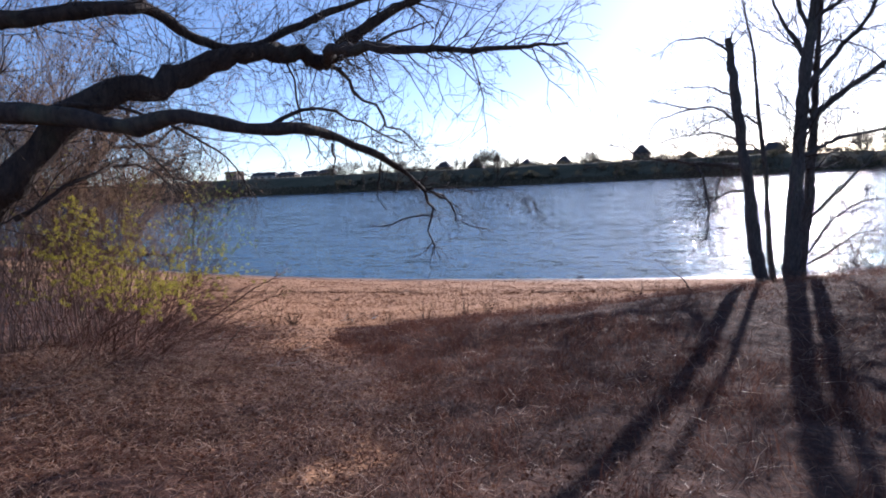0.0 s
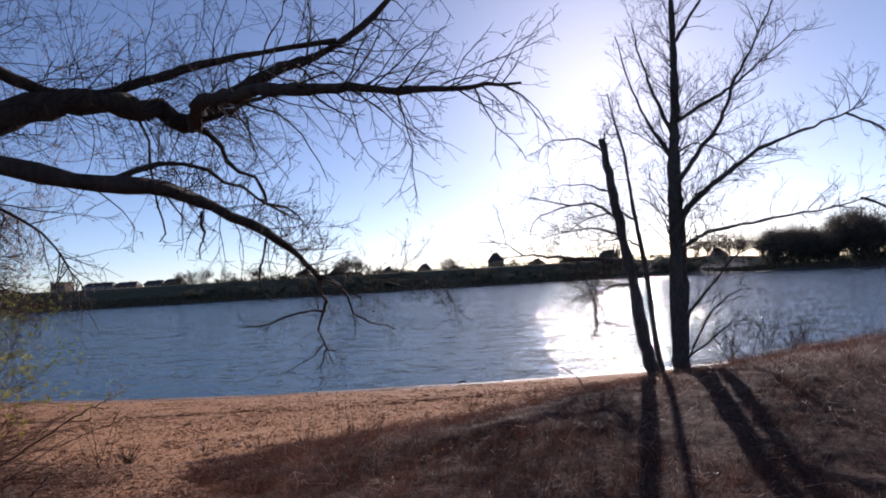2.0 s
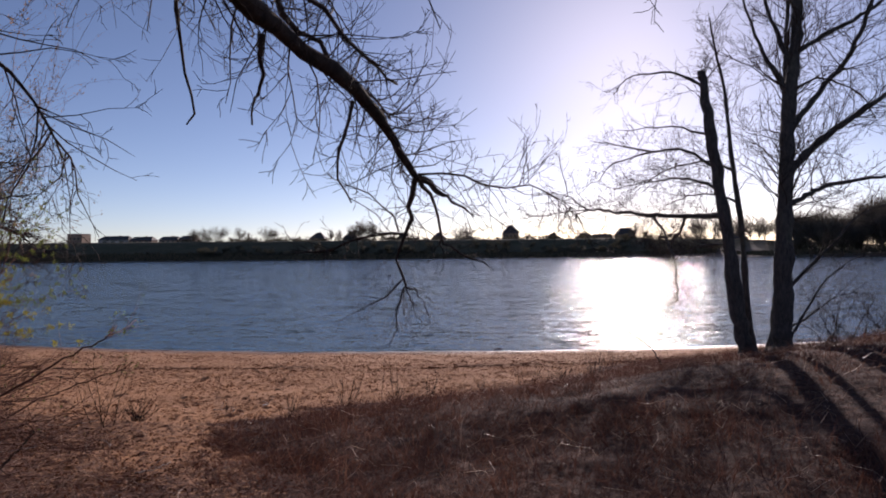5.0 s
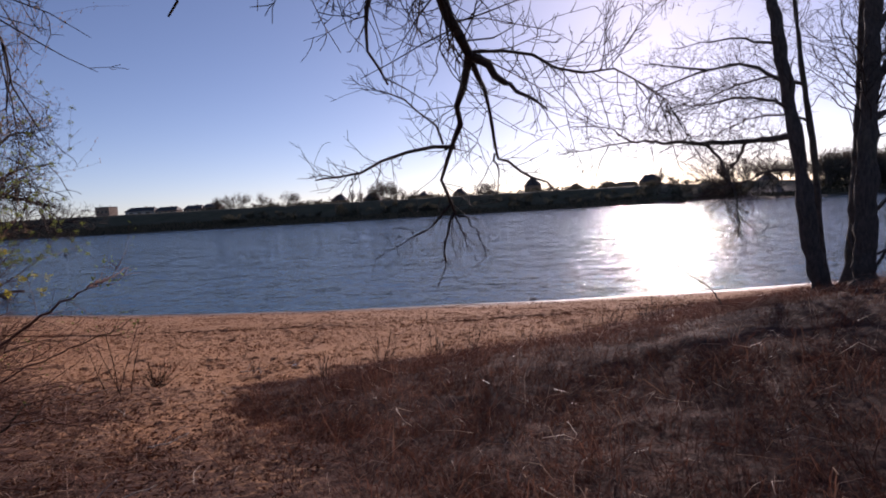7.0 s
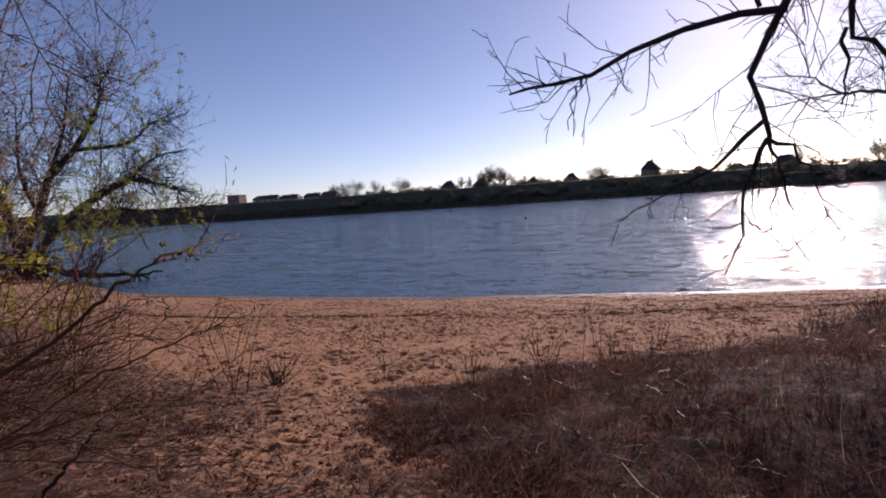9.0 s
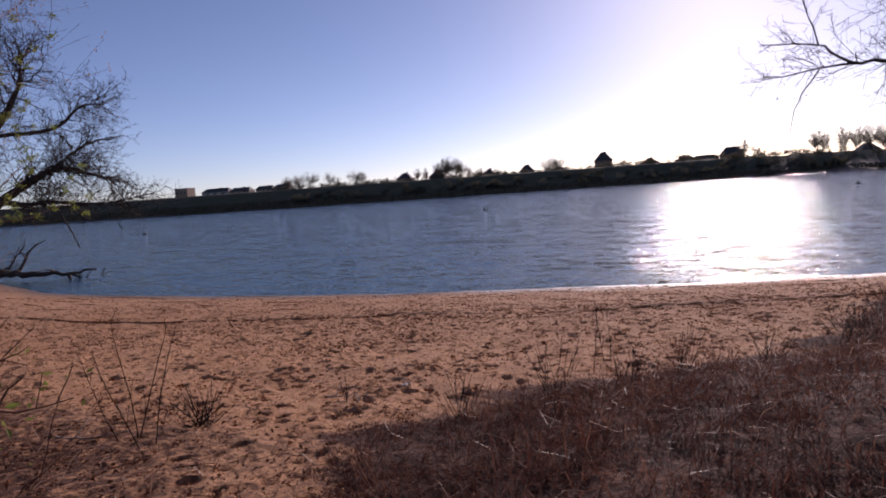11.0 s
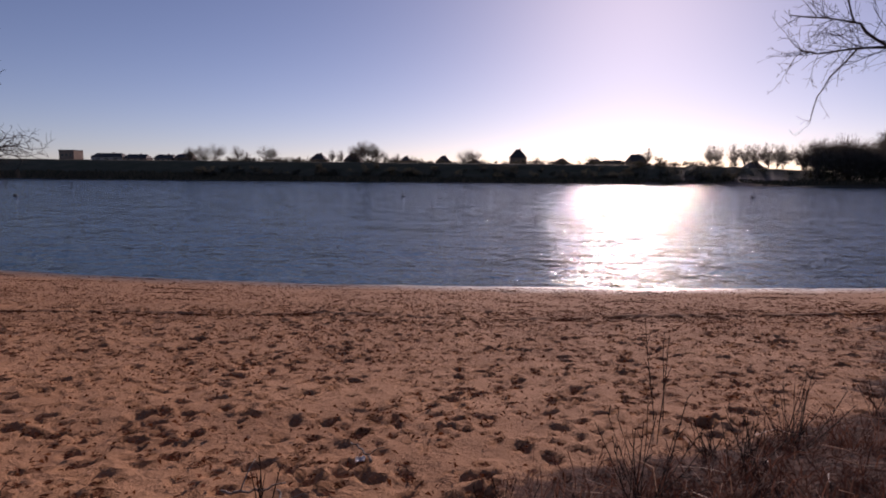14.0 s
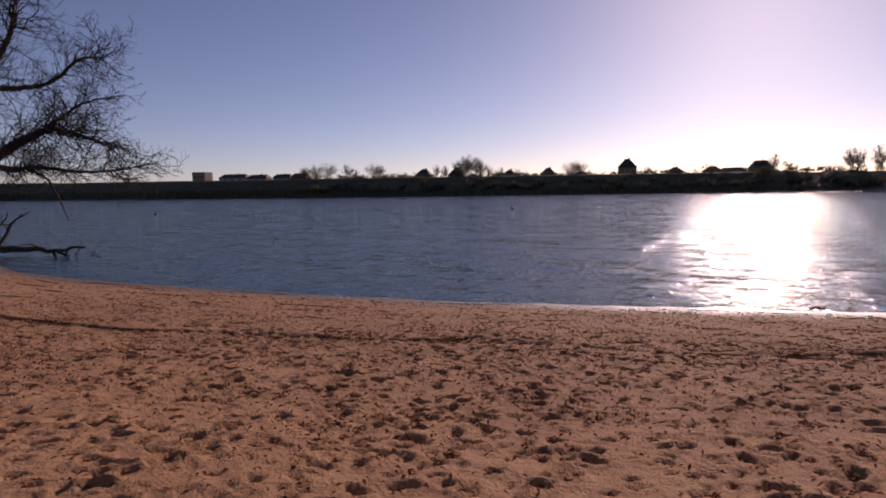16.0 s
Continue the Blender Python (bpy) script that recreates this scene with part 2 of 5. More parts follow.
class Tubes:
    """Gathers tapered, bent tubes into one mesh."""

    def __init__(self):
        self.kinds, self.n = {}, 0

    def add(self, pts, radii, sides=4, knobs=0.0, rng=None):
        n = len(pts)
        r = np.repeat(np.asarray(radii, float)[:, None], sides, 1)
        if knobs and rng is not None:
            r = r * (1 + knobs * rng.normal(size=(n, sides)))
        some = self.kinds.setdefault((n, sides), ([], []))
        some[0].append(pts)
        some[1].append(r)
        self.n += 1

    def make(self, name, mat, parent=None, label="", smooth=True):
        verts, loops, starts, base, used = [], [], [], 0, 0
        for (n, sides), (pts, rad) in self.kinds.items():
            p, r = np.array(pts, float), np.array(rad)
            m = len(p)
            d = np.empty_like(p)
            d[:, 1:-1], d[:, 0], d[:, -1] = p[:, 2:] - p[:, :-2], p[:, 1] - p[:, 0], p[:, -1] - p[:, -2]
            d /= np.linalg.norm(d, axis=2, keepdims=True) + 1e-9
            ref = np.where(np.abs(d[:, :1, 2:]) < 0.8, np.array((0.31, 0.2, 0.93)), np.array((0.9, 0.35, 0.1)))
            u = cross(d, np.broadcast_to(ref, d.shape))
            u /= np.linalg.norm(u, axis=2, keepdims=True) + 1e-9
            w = cross(d, u)
            ang = np.arange(sides) * 2 * np.pi / sides
            ring = p[:, :, None] + r[..., None] * (np.cos(ang)[:, None] * u[:, :, None] + np.sin(ang)[:, None] * w[:, :, None])
            verts.append(ring.reshape(-1, 3))
            first = base + np.arange(m)[:, None, None] * n * sides + np.arange(n - 1)[None, :, None] * sides
            s = np.arange(sides)[None, None]
            k = (s + 1) % sides
            q = np.stack([first + s, first + k, first + sides + k, first + sides + s], -1).reshape(-1)
            loops.append(q)
            starts.append(used + np.arange(len(q) // 4) * 4)
            used += len(q)
            tip = base + np.arange(m)[:, None] * n * sides + (n - 1) * sides + np.arange(sides)[None]
            foot = base + np.arange(m)[:, None] * n * sides + np.arange(sides)[None, ::-1]
            for cap in (tip, foot) if sides > 3 else ():
                loops.append(cap.reshape(-1))
                starts.append(used + np.arange(m) * sides)
                used += cap.size
            base += m * n * sides
        ob = array_mesh(name, np.concatenate(verts), np.concatenate(loops), np.concatenate(starts), mat, smooth)
        if parent is not None:
            ob.parent = parent
        return tagged(ob, label)


def bend(ctrl, n, rng=None, wobble=0.0):
    """A smooth line through the control points, with some wander."""
    c = np.asarray(ctrl, float)
    c = np.vstack([2 * c[0] - c[1], c, 2 * c[-1] - c[-2]])
    m = len(c) - 3
    s = np.linspace(0, m, n)
    i = np.minimum(s.astype(int), m - 1)
    t = (s - i)[:, None]
    a, b, d, e = c[i], c[i + 1], c[i + 2], c[i + 3]
    out = 0.5 * (2 * b + (d - a) * t + (2 * a - 5 * b + 4 * d - e) * t**2 + (3 * b - a - 3 * d + e) * t**3)
    if wobble and rng is not None:
        j = rng.normal(size=(n, 3)) * wobble
        j[0] = j[-1] = 0
        out = out + j
    return out


def unit(v):
    return v / (math.sqrt(v[0] * v[0] + v[1] * v[1] + v[2] * v[2]) + 1e-9)


def aim(rng, d, angle):
    """A direction that leaves d by about that angle, to a random side."""
    r = rng.normal(size=3)
    r = unit(r - d * r.dot(d))
    return d * math.cos(angle) + r * math.sin(angle)


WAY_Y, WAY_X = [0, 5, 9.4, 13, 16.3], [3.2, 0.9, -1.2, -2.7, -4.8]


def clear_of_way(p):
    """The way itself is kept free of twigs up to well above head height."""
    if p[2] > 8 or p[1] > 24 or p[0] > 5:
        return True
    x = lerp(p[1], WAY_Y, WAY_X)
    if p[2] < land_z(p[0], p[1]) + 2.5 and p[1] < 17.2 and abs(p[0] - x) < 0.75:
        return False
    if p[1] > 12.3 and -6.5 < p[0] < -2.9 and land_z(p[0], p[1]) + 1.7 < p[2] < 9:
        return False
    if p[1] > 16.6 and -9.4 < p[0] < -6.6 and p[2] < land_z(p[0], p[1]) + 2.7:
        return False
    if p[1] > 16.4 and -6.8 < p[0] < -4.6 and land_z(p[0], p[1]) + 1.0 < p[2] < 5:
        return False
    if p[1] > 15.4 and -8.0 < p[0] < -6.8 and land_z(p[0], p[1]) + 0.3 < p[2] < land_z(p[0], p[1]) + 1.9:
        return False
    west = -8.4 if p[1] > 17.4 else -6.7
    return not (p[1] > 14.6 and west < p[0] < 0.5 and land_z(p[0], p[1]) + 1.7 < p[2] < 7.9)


def grow(tubes, rng, p, d, length, r, level, up=0.0, rate=3.0, shrink=0.5, kink=0.22, tips=None, spread=(0.5, 1.1), rmin=0.0035):
    """A bare branch with side branches of its own, down to level 0."""
    n = max(4, int(length / 0.16)) if level else 4
    n = min(n, 14)
    step, pts, dirs = length / (n - 1), [np.array(p, float)], []
    d = unit(np.array(d, float))
    for shake in rng.normal(size=(n - 1, 3)) * kink:
        d = d + shake
        d[2] += up
        d = unit(d)
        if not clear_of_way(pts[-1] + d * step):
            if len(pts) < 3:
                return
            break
        dirs.append(d.copy())
        pts.append(pts[-1] + d * step)
    n = len(pts)
    radii = r + (max(r * 0.3, rmin * 0.7) - r) * np.arange(n) / (n - 1)
    tubes.add(pts, radii, 5 if r > 0.03 else 4 if r > 0.012 else 3)
    if tips is not None and level <= 1:
        tips.extend((q, g) for q, g in zip(pts[1:], dirs))
    if level > 0:
        for _ in range(max(2, rng.poisson(length * rate))):
            s = rng.uniform(0.15, 1.0)
            k = min(int(s * (n - 1)), n - 2)
            q = pts[k] + (pts[k + 1] - pts[k]) * rng.random()
            grow(tubes, rng, q, aim(rng, dirs[k], rng.uniform(*spread)), length * shrink * rng.uniform(0.5, 1.15) * (1.15 - 0.5 * s),
                 max(rmin, r * (0.62 - 0.3 * s)), level - 1, up, rate * 1.5, shrink, kink, tips, spread, rmin)


def clothe(tubes, rng, line, count, length, r, level, up=0.0, rate=3.0, start=0.1, stop=1.0, tips=None, hang=0.0, spread=(0.5, 1.2), kink=0.22, single=None, rmin=0.0035):
    """Side branches along a line; single: a list that takes each one as a mesh of its own."""
    gather = tubes
    for _ in range(count):
        tubes = Tubes() if single is not None else gather
        s = rng.uniform(start, stop) * (len(line) - 1.001)
        k = int(s)
        d = line[k + 1] - line[k]
        d /= np.linalg.norm(d)
        q = line[k] + (line[k + 1] - line[k]) * (s - k)
        a = aim(rng, d, rng.uniform(*spread))
        a[2] += hang
        grow(tubes, rng, q, a, length * rng.uniform(0.5, 1.2), r * rng.uniform(0.6, 1.1), level, up, rate, tips=tips, kink=kink, rmin=rmin)
        if single is not None and tubes.n:
            single.append(tubes)


def leaves(tips, rng, count, size, name, mat, parent, label):
    pick = rng.integers(0, len(tips), count)
    p, d = np.array([t[0] for t in tips])[pick], np.array([t[1] for t in tips])[pick]
    side = rng.normal(size=(count, 3))
    side -= d * (side * d).sum(1, keepdims=True)
    side /= np.linalg.norm(side, axis=1, keepdims=True) + 1e-9
    angle = rng.uniform(0.3, 1.2, (count, 1))
    a = d * np.cos(angle) + side * np.sin(angle)
    b = cross(a, rng.normal(size=(count, 3)))
    b /= np.linalg.norm(b, axis=1, keepdims=True) + 1e-9
    L = size * rng.uniform(0.6, 1.3, (count, 1))
    q = p + rng.normal(size=(count, 3)) * size * 0.6
    fold = cross(a, b) * L * 0.10
    v = np.stack([q, q + a * L * 0.5 + b * L * 0.19 + fold, q + a * L, q + a * L * 0.5 - b * L * 0.19 + fold], 1).reshape(-1, 3)
    n = np.arange(count)[:, None] * 4
    return tagged(array_mesh(name, v, (n + np.array([0, 1, 2, 0, 2, 3])).ravel(), np.arange(count * 2) * 3, mat, False), label)


def thing(name, at, label, category, group="", kind=""):
    ob = new(name)
    ob.location = at
    return tagged(ob, label, category, group, kind)


def hold(ob, *parts):
    """Parts that were built in world places become children of the thing without moving."""
    for p in parts:
        p.parent = ob
        p.matrix_parent_inverse = Matrix.Translation(ob.location).inverted()


# ---- the lie of the land ----
SHORE_X = [-3000, -70, -57, -48, -30, -25, -17, -8, 3, 11, 20, 40, 80, 140, 3000]
SHORE_Y = [60, 58, 53.5, 48.5, 38.2, 36.6, 35, 34, 34, 34.6, 36.5, 42, 60, 90, 120]
WRACK_X = [-40, -23, -20, -17.4, -14.4, -12.4, -9, -6.6, -4.5, -2.9, 0.5, 2.1, 8]
WRACK_Y = [33, 28.3, 28.0, 27.1, 26.5, 26.6, 26.8, 27.6, 27.2, 26.7, 27.7, 27.9, 28.4]
BEACH_Y = [-60, -15, 1.5, 5, 7, 9.5, 12, 15, 16.5, 20, 21.5, 24.6, 26.6, 26.9, 30, 34, 40, 60, 120]
BEACH_Z = [8.5, 6.4, 4.25, 3.4, 2.95, 2.6, 2.25, 1.86, 1.7, 1.36, 1.17, 0.84, 0.66, 0.58, 0.33, 0.0, -0.6, -1.6, -2.2]
FAR_X = [-3000, -420, -250, 20, 90, 120, 200, 3000]
FAR_Y = [420, 380, 350, 332, 320, 285, 262, 240]
FAR_D = [-60, 0, 3, 10, 22, 30, 45, 3000]
FAR_Z = [-2.2, 0.0, 0.9, 3.0, 10.6, 11.0, 9.6, 9.0]


RIGHT_Y = [0, 9, 12, 13.4, 14.3, 15, 16.4, 17.3, 18.4, 19, 19.7, 21, 24.5, 26.3, 28, 31, 33.7, 40]
RIGHT_X = [0.9, -0.2, -1.9, -2.7, -3.5, -3.9, -4.2, -3.5, -2.4, -1.3, 0.4, 1.7, 4.2, 5.6, 7.4, 12, 17.4, 24]


def bank_rise(x, y):
    """The grassy bank climbs away from the edge of the beach, and falls again to the lake."""
    s = np.clip(x - np.interp(y, RIGHT_Y, RIGHT_X) - 0.3, 0, 18)
    a, b = np.clip((y - 9) / 7, 0, 1), np.clip((y - 22.5) / 8, 0, 1)
    return 0.118 * s * s / (s + 1.2) * a * a * (3 - 2 * a) * (1 - b * b * (3 - 2 * b))


def land(x, y):
    x, y = np.asarray(x, float), np.asarray(y, float)
    shore = np.interp(x, SHORE_X, SHORE_Y)
    near = np.interp(y - (shore - 34) * np.clip((y - 10) / 20, 0, 1), BEACH_Y, BEACH_Z)
    hump = 0.32 * np.exp(-(((x - 12) / 6.5) ** 2) - ((y - 23) / 6) ** 2) + 0.22 * np.exp(-(((x - 6) / 4) ** 2) - ((y - 11) / 5) ** 2)
    hump = hump + 0.3 * np.exp(-(((x + 8) / 3) ** 2) - ((y - 10) / 4) ** 2)
    d = y - np.interp(x, FAR_X, FAR_Y)
    top = np.interp(x, [-500, -250, 100, 140, 190, 3000], [15, 12.6, 10.6, 8.8, 5.5, 3.0]) / 11.0
    far = np.interp(d, FAR_D, FAR_Z)
    far = np.where(far > 0, far * top, far)
    return np.where(y < 150, near + hump + bank_rise(x, y), far)


def lerp(v, xs, ys):
    if v <= xs[0]:
        return ys[0]
    if v >= xs[-1]:
        return ys[-1]
    k = 1
    while xs[k] < v:
        k += 1
    return ys[k - 1] + (ys[k] - ys[k - 1]) * (v - xs[k - 1]) / (xs[k] - xs[k - 1])


def land_z(x, y):
    if y > 120:
        return float(land(x, y))
    shore = lerp(x, SHORE_X, SHORE_Y)
    z = lerp(y - (shore - 34) * min(1, max(0, (y - 10) / 20)), BEACH_Y, BEACH_Z)
    if -20 < x < 35 and y < 45:
        z += 0.32 * math.exp(-(((x - 12) / 6.5) ** 2) - ((y - 23) / 6) ** 2) + 0.22 * math.exp(-(((x - 6) / 4) ** 2) - ((y - 11) / 5) ** 2)
        z += 0.3 * math.exp(-(((x + 8) / 3) ** 2) - ((y - 10) / 4) ** 2)
    if 9 < y < 30.5:
        s = min(18.0, max(0.0, x - lerp(y, RIGHT_Y, RIGHT_X) - 0.3))
        a, b = min(1.0, (y - 9) / 7), min(1.0, max(0.0, (y - 22.5) / 8))
        z += 0.118 * s * s / (s + 1.2) * a * a * (3 - 2 * a) * (1 - b * b * (3 - 2 * b))
    return z


LEFT_X = [-60, -16, -12.5, -10, -7, -5.5, -3.5, -2, 0]
LEFT_Y = [44, 22, 18.6, 17.8, 16.9, 16.3, 15.8, 15.4, 12.0]


def ragged(x, y):
    """The uneven edge of the dry grass."""
    return 0.26 * np.sin(2.3 * y + 1.1 * x) + 0.2 * np.sin(5.3 * y - 2.1 * x) + 0.12 * np.sin(9.7 * y + 6.1 * x)


def cover_at(x, y):
    """How much dry plant litter lies on the sand: 0 bare beach, 1 covered."""
    right = np.clip(0.5 + (x - np.interp(y, RIGHT_Y, RIGHT_X) + ragged(x, y)) / 1.5, 0, 1)
    left = np.clip(0.52 + (np.interp(x, LEFT_X, LEFT_Y) - y) / 9.0 - 0.34 * np.exp(-(((x + 4.2) / 1.5) ** 2) - ((y - 13.6) / 1.9) ** 2), 0, 1) * np.clip((np.interp(x, LEFT_X, LEFT_Y) + 1.6 - y) / 1.6, 0, 1)
    trail = np.interp(y, [0, 6, 7.3, 10, 12.6, 15], [1.2, 0.45, 0.4, -1.0, -2.3, -3.6])
    worn = (0.17 + 0.12 * np.sin(x * 2.1 + 3 * np.sin(y * 0.9)) * np.sin(y * 2.7 + x)) * np.exp(-(((x - trail) / 1.0) ** 2)) * np.clip((17 - y) / 4, 0, 1)
    worn = worn + 0.46 * np.exp(-(((x - 0.45 - 0.2 * np.sin(y * 3)) / 0.32) ** 2) - ((y - 6.6) / 0.75) ** 2)
    c = np.maximum(right, left) - worn
    return np.where(y > 200, 1.0, np.clip(c, 0, 1))


def lines(lo, hi, step, reach_lo, reach_hi):
    mid = np.arange(lo, hi + step / 2, step)
    def out(reach):
        s, x, o = step, 0.0, []
        while x < reach:
            s *= 1.16
            x += s
            o.append(x)
        return np.array(o)
    return np.concatenate([lo - out(reach_lo)[::-1], mid, mid[-1] + out(reach_hi)])


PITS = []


def build_ground():
    rng = np.random.default_rng(3)
    STEP = 0.094
    xs = lines(-21, 8.5, STEP, 2800, 2800)
    ys = lines(2.5, 35.5, 2 * STEP, 120, 290)
    xs = np.sort(np.concatenate([xs, np.array([(p + q) / 2 for p, q in zip(xs, xs[1:]) if -11.5 < p < 3.0])]))
    ys = np.sort(np.concatenate([ys] + [np.array([p + (q - p) * k for p, q in zip(ys, ys[1:]) if lo < p < hi]) for k, lo, hi in ((0.5, 6.5, 32), (0.25, 9.5, 28.6), (0.75, 9.5, 28.6))]))
    ys = np.concatenate([ys[ys < 300], np.arange(300, 400, 2.5), 400 + np.cumsum(4 * 1.2 ** np.arange(26))])
    X, Y = np.meshgrid(xs, ys)
    Z = land(X, Y)
    C = cover_at(X, Y)
    fine = (X > -21.5) & (X < 9) & (Y > 2) & (Y < 36)

    def lattice(scale, seed):
        r = np.random.default_rng(seed)
        g = r.random((260, 260))
        u, v = (X / scale) % 259, (Y / scale) % 259
        i, j = u.astype(int), v.astype(int)
        s, t = u - i, v - j
        s, t = s * s * (3 - 2 * s), t * t * (3 - 2 * t)
        return (g[j, i] * (1 - s) + g[j, i + 1] * s) * (1 - t) + (g[j + 1, i] * (1 - s) + g[j + 1, i + 1] * s) * t

    rough = (lattice(0.9, 1) - 0.5) * 0.07 + (lattice(0.33, 2) - 0.5) * 0.04 + (lattice(0.13, 5) - 0.5) * 0.022 + (lattice(0.07, 6) - 0.5) * 0.012
    ashore = np.clip((np.interp(X, SHORE_X, SHORE_Y) - Y) / 4, 0, 1)
    clods = ((lattice(0.17, 7) - 0.5) * 0.022 + (lattice(0.085, 8) - 0.5) * 0.022) * np.clip((19 - Y) / 4, 0, 1) * np.clip(1.1 - C, 0.1, 1)
    Z = Z + np.where(fine, rough * (0.25 + 0.75 * ashore) * (0.8 + 0.5 * C) + clods, 0)
    # the low ridge that the waves left
    Z = Z + np.where(fine, 0.05 * np.exp(-((Y - np.interp(X, WRACK_X, WRACK_Y)) / 0.1) ** 2), 0)
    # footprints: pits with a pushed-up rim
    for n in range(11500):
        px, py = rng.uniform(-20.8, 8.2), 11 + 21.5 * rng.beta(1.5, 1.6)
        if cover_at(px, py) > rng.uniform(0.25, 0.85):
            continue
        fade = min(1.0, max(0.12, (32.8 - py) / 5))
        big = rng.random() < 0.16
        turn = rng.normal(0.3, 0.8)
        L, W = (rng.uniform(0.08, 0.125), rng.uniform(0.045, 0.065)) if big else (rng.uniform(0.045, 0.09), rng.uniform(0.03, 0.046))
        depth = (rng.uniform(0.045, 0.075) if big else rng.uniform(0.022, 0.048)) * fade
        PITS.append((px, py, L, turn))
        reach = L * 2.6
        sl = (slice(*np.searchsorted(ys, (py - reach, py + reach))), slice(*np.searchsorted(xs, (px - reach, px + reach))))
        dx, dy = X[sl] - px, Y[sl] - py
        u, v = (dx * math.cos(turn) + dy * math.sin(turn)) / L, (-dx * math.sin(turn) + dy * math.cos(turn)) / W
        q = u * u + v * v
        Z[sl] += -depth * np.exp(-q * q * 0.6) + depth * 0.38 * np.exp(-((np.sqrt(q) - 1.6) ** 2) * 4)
    nx, ny = len(xs), len(ys)
    me = bpy.data.meshes.new("ground")
    me.vertices.add(nx * ny)
    me.vertices.foreach_set("co", np.stack([X, Y, Z], -1).ravel())
    i = (np.arange(ny - 1)[:, None] * nx + np.arange(nx - 1)[None]).ravel()
    q = np.stack([i, i + 1, i + nx + 1, i + nx], -1)
    me.loops.add(q.size)
    me.loops.foreach_set("vertex_index", q.ravel())
    me.polygons.add(len(q))
    me.polygons.foreach_set("loop_start", np.arange(len(q)) * 4)
    me.polygons.foreach_set("use_smooth", np.ones(len(q), bool))
    me.update(calc_edges=True)
    me.attributes.new("cover", "FLOAT", "POINT").data.foreach_set("value", C.ravel().astype(np.float32))
    damp = np.clip(1 - Z / 0.16, 0, 1)
    me.attributes.new("wet", "FLOAT", "POINT").data.foreach_set("value", damp.ravel().astype(np.float32))
    me.attributes.new("turf", "FLOAT", "POINT").data.foreach_set("value", ((Y > 200) & (Z > 0.5)).ravel().astype(np.float32))
    me.materials.append(M_GROUND)
    return tagged(new("ground", me), "trampled orange sand beach with dry litter, running down to the lake", "ground", kind="structure")


build_ground()
w_x, w_y = [-3000, -300, -60, -20, 0, 20, 60, 300, 3000], [30, 36, 44, 60, 90, 140, 220, 300, 425]
water = mesh_object("water", [(x, y, 0.0) for y in w_y for x in w_x],
                    [(r * 9 + c, r * 9 + c + 1, r * 9 + c + 10, r * 9 + c + 9) for r in range(8) for c in range(8)], M_WATER, smooth=False)
tagged(water, "wide blue lake rippled by a light wind", "water", kind="structure")


# ---- the old willow that reaches over the way ----
class Growth:
    """The stems and limbs of one tree: first and last radius, the bends, and how each is hung with side branches."""

    def __init__(self):
        self.stems, self.limbs = [], []

    def stem(self, r0, r1, *ctrl, dress=None):
        self.stems.append((ctrl, r0, r1, dress))

    def limb(self, r0, r1, *ctrl, dress=None):
        self.limbs.append((ctrl, r0, r1, dress))


def tree(name, at, label, growth, bark, twig_mat, seed, group="", single=True, rmin=0.004, fine=1.0):
    rng = np.random.default_rng(seed)
    ob = thing(name, at, label, "tree", group)
    lines_of = []
    for kind, some in (("trunk", growth.stems), ("limb", growth.limbs)):
        for ctrl, r0, r1, dress in some:
            n = max(8, int(np.linalg.norm(np.diff(np.asarray(ctrl, float), axis=0), axis=1).sum() / 0.22))
            n = min(n, 60)
            line = bend(ctrl, n, rng, 0.25 * r1 + (0.014 if kind == "limb" and r0 < 0.13 else 0.0))
            rad = np.linspace(r0, r1, n) * (1 + 0.07 * rng.normal(size=n))
            if kind == "trunk":
                rad[:3] *= np.array([1.5, 1.2, 1.08])[: len(rad[:3])]
            t = Tubes()
            t.add(line, rad, 14 if r0 > 0.15 else 8 if r0 > 0.05 else 6, 0.075, rng)
            hold(ob, t.make(kind, bark))
            lines_of.append((line, dress))
    t, boughs = Tubes(), []
    for line, opts in lines_of:
        for o in opts if isinstance(opts, list) else [opts]:
            if o:
                clothe(t, rng, line, single=boughs if single and o["r"] >= 0.012 else None, rmin=rmin, **dict(o, r=o["r"] * fine))
    for s in boughs:
        hold(ob, s.make("branch", twig_mat))
    if t.n:
        hold(ob, tagged(t.make("crown", twig_mat), "fine bare twigs", kind="stuff"))
    return ob


W_AT = (-7.3, 7.9, land_z(-7.3, 7.9))
old_willow = Growth()
old_willow.stem(0.36, 0.1, (-7.3, 7.9, 2.6), (-6.6, 7.95, 4.2), (-5.95, 7.95, 5.5), (-6.0, 7.8, 6.6), (-6.4, 7.6, 8.2), (-6.7, 7.4, 10.5), (-6.9, 7.3, 13), dress=dict(count=64, length=2.2, r=0.024, level=2, up=0.02, rate=2.8, start=0.3))
old_willow.limb(0.165, 0.03, (-6.15, 7.7, 7.1), (-5.4, 7.6, 7.12), (-4.67, 7.6, 7.05), (-3.75, 7.8, 6.95), (-3.0, 8.0, 6.78), (-2.27, 8.1, 6.87), (-1.45, 8.37, 6.66), (-1.08, 9.06, 6.7), (-0.83, 9.8, 6.58), (-0.36, 10.4, 6.27), (-0.16, 10.95, 6.03), (0.02, 11.4, 5.7), dress=[dict(count=30, length=0.8, r=0.011, level=2, up=-0.03, rate=2.6, start=0.1), dict(count=60, length=1.0, r=0.01, level=2, up=0.12, rate=3.6, start=0.62, hang=0.5)])
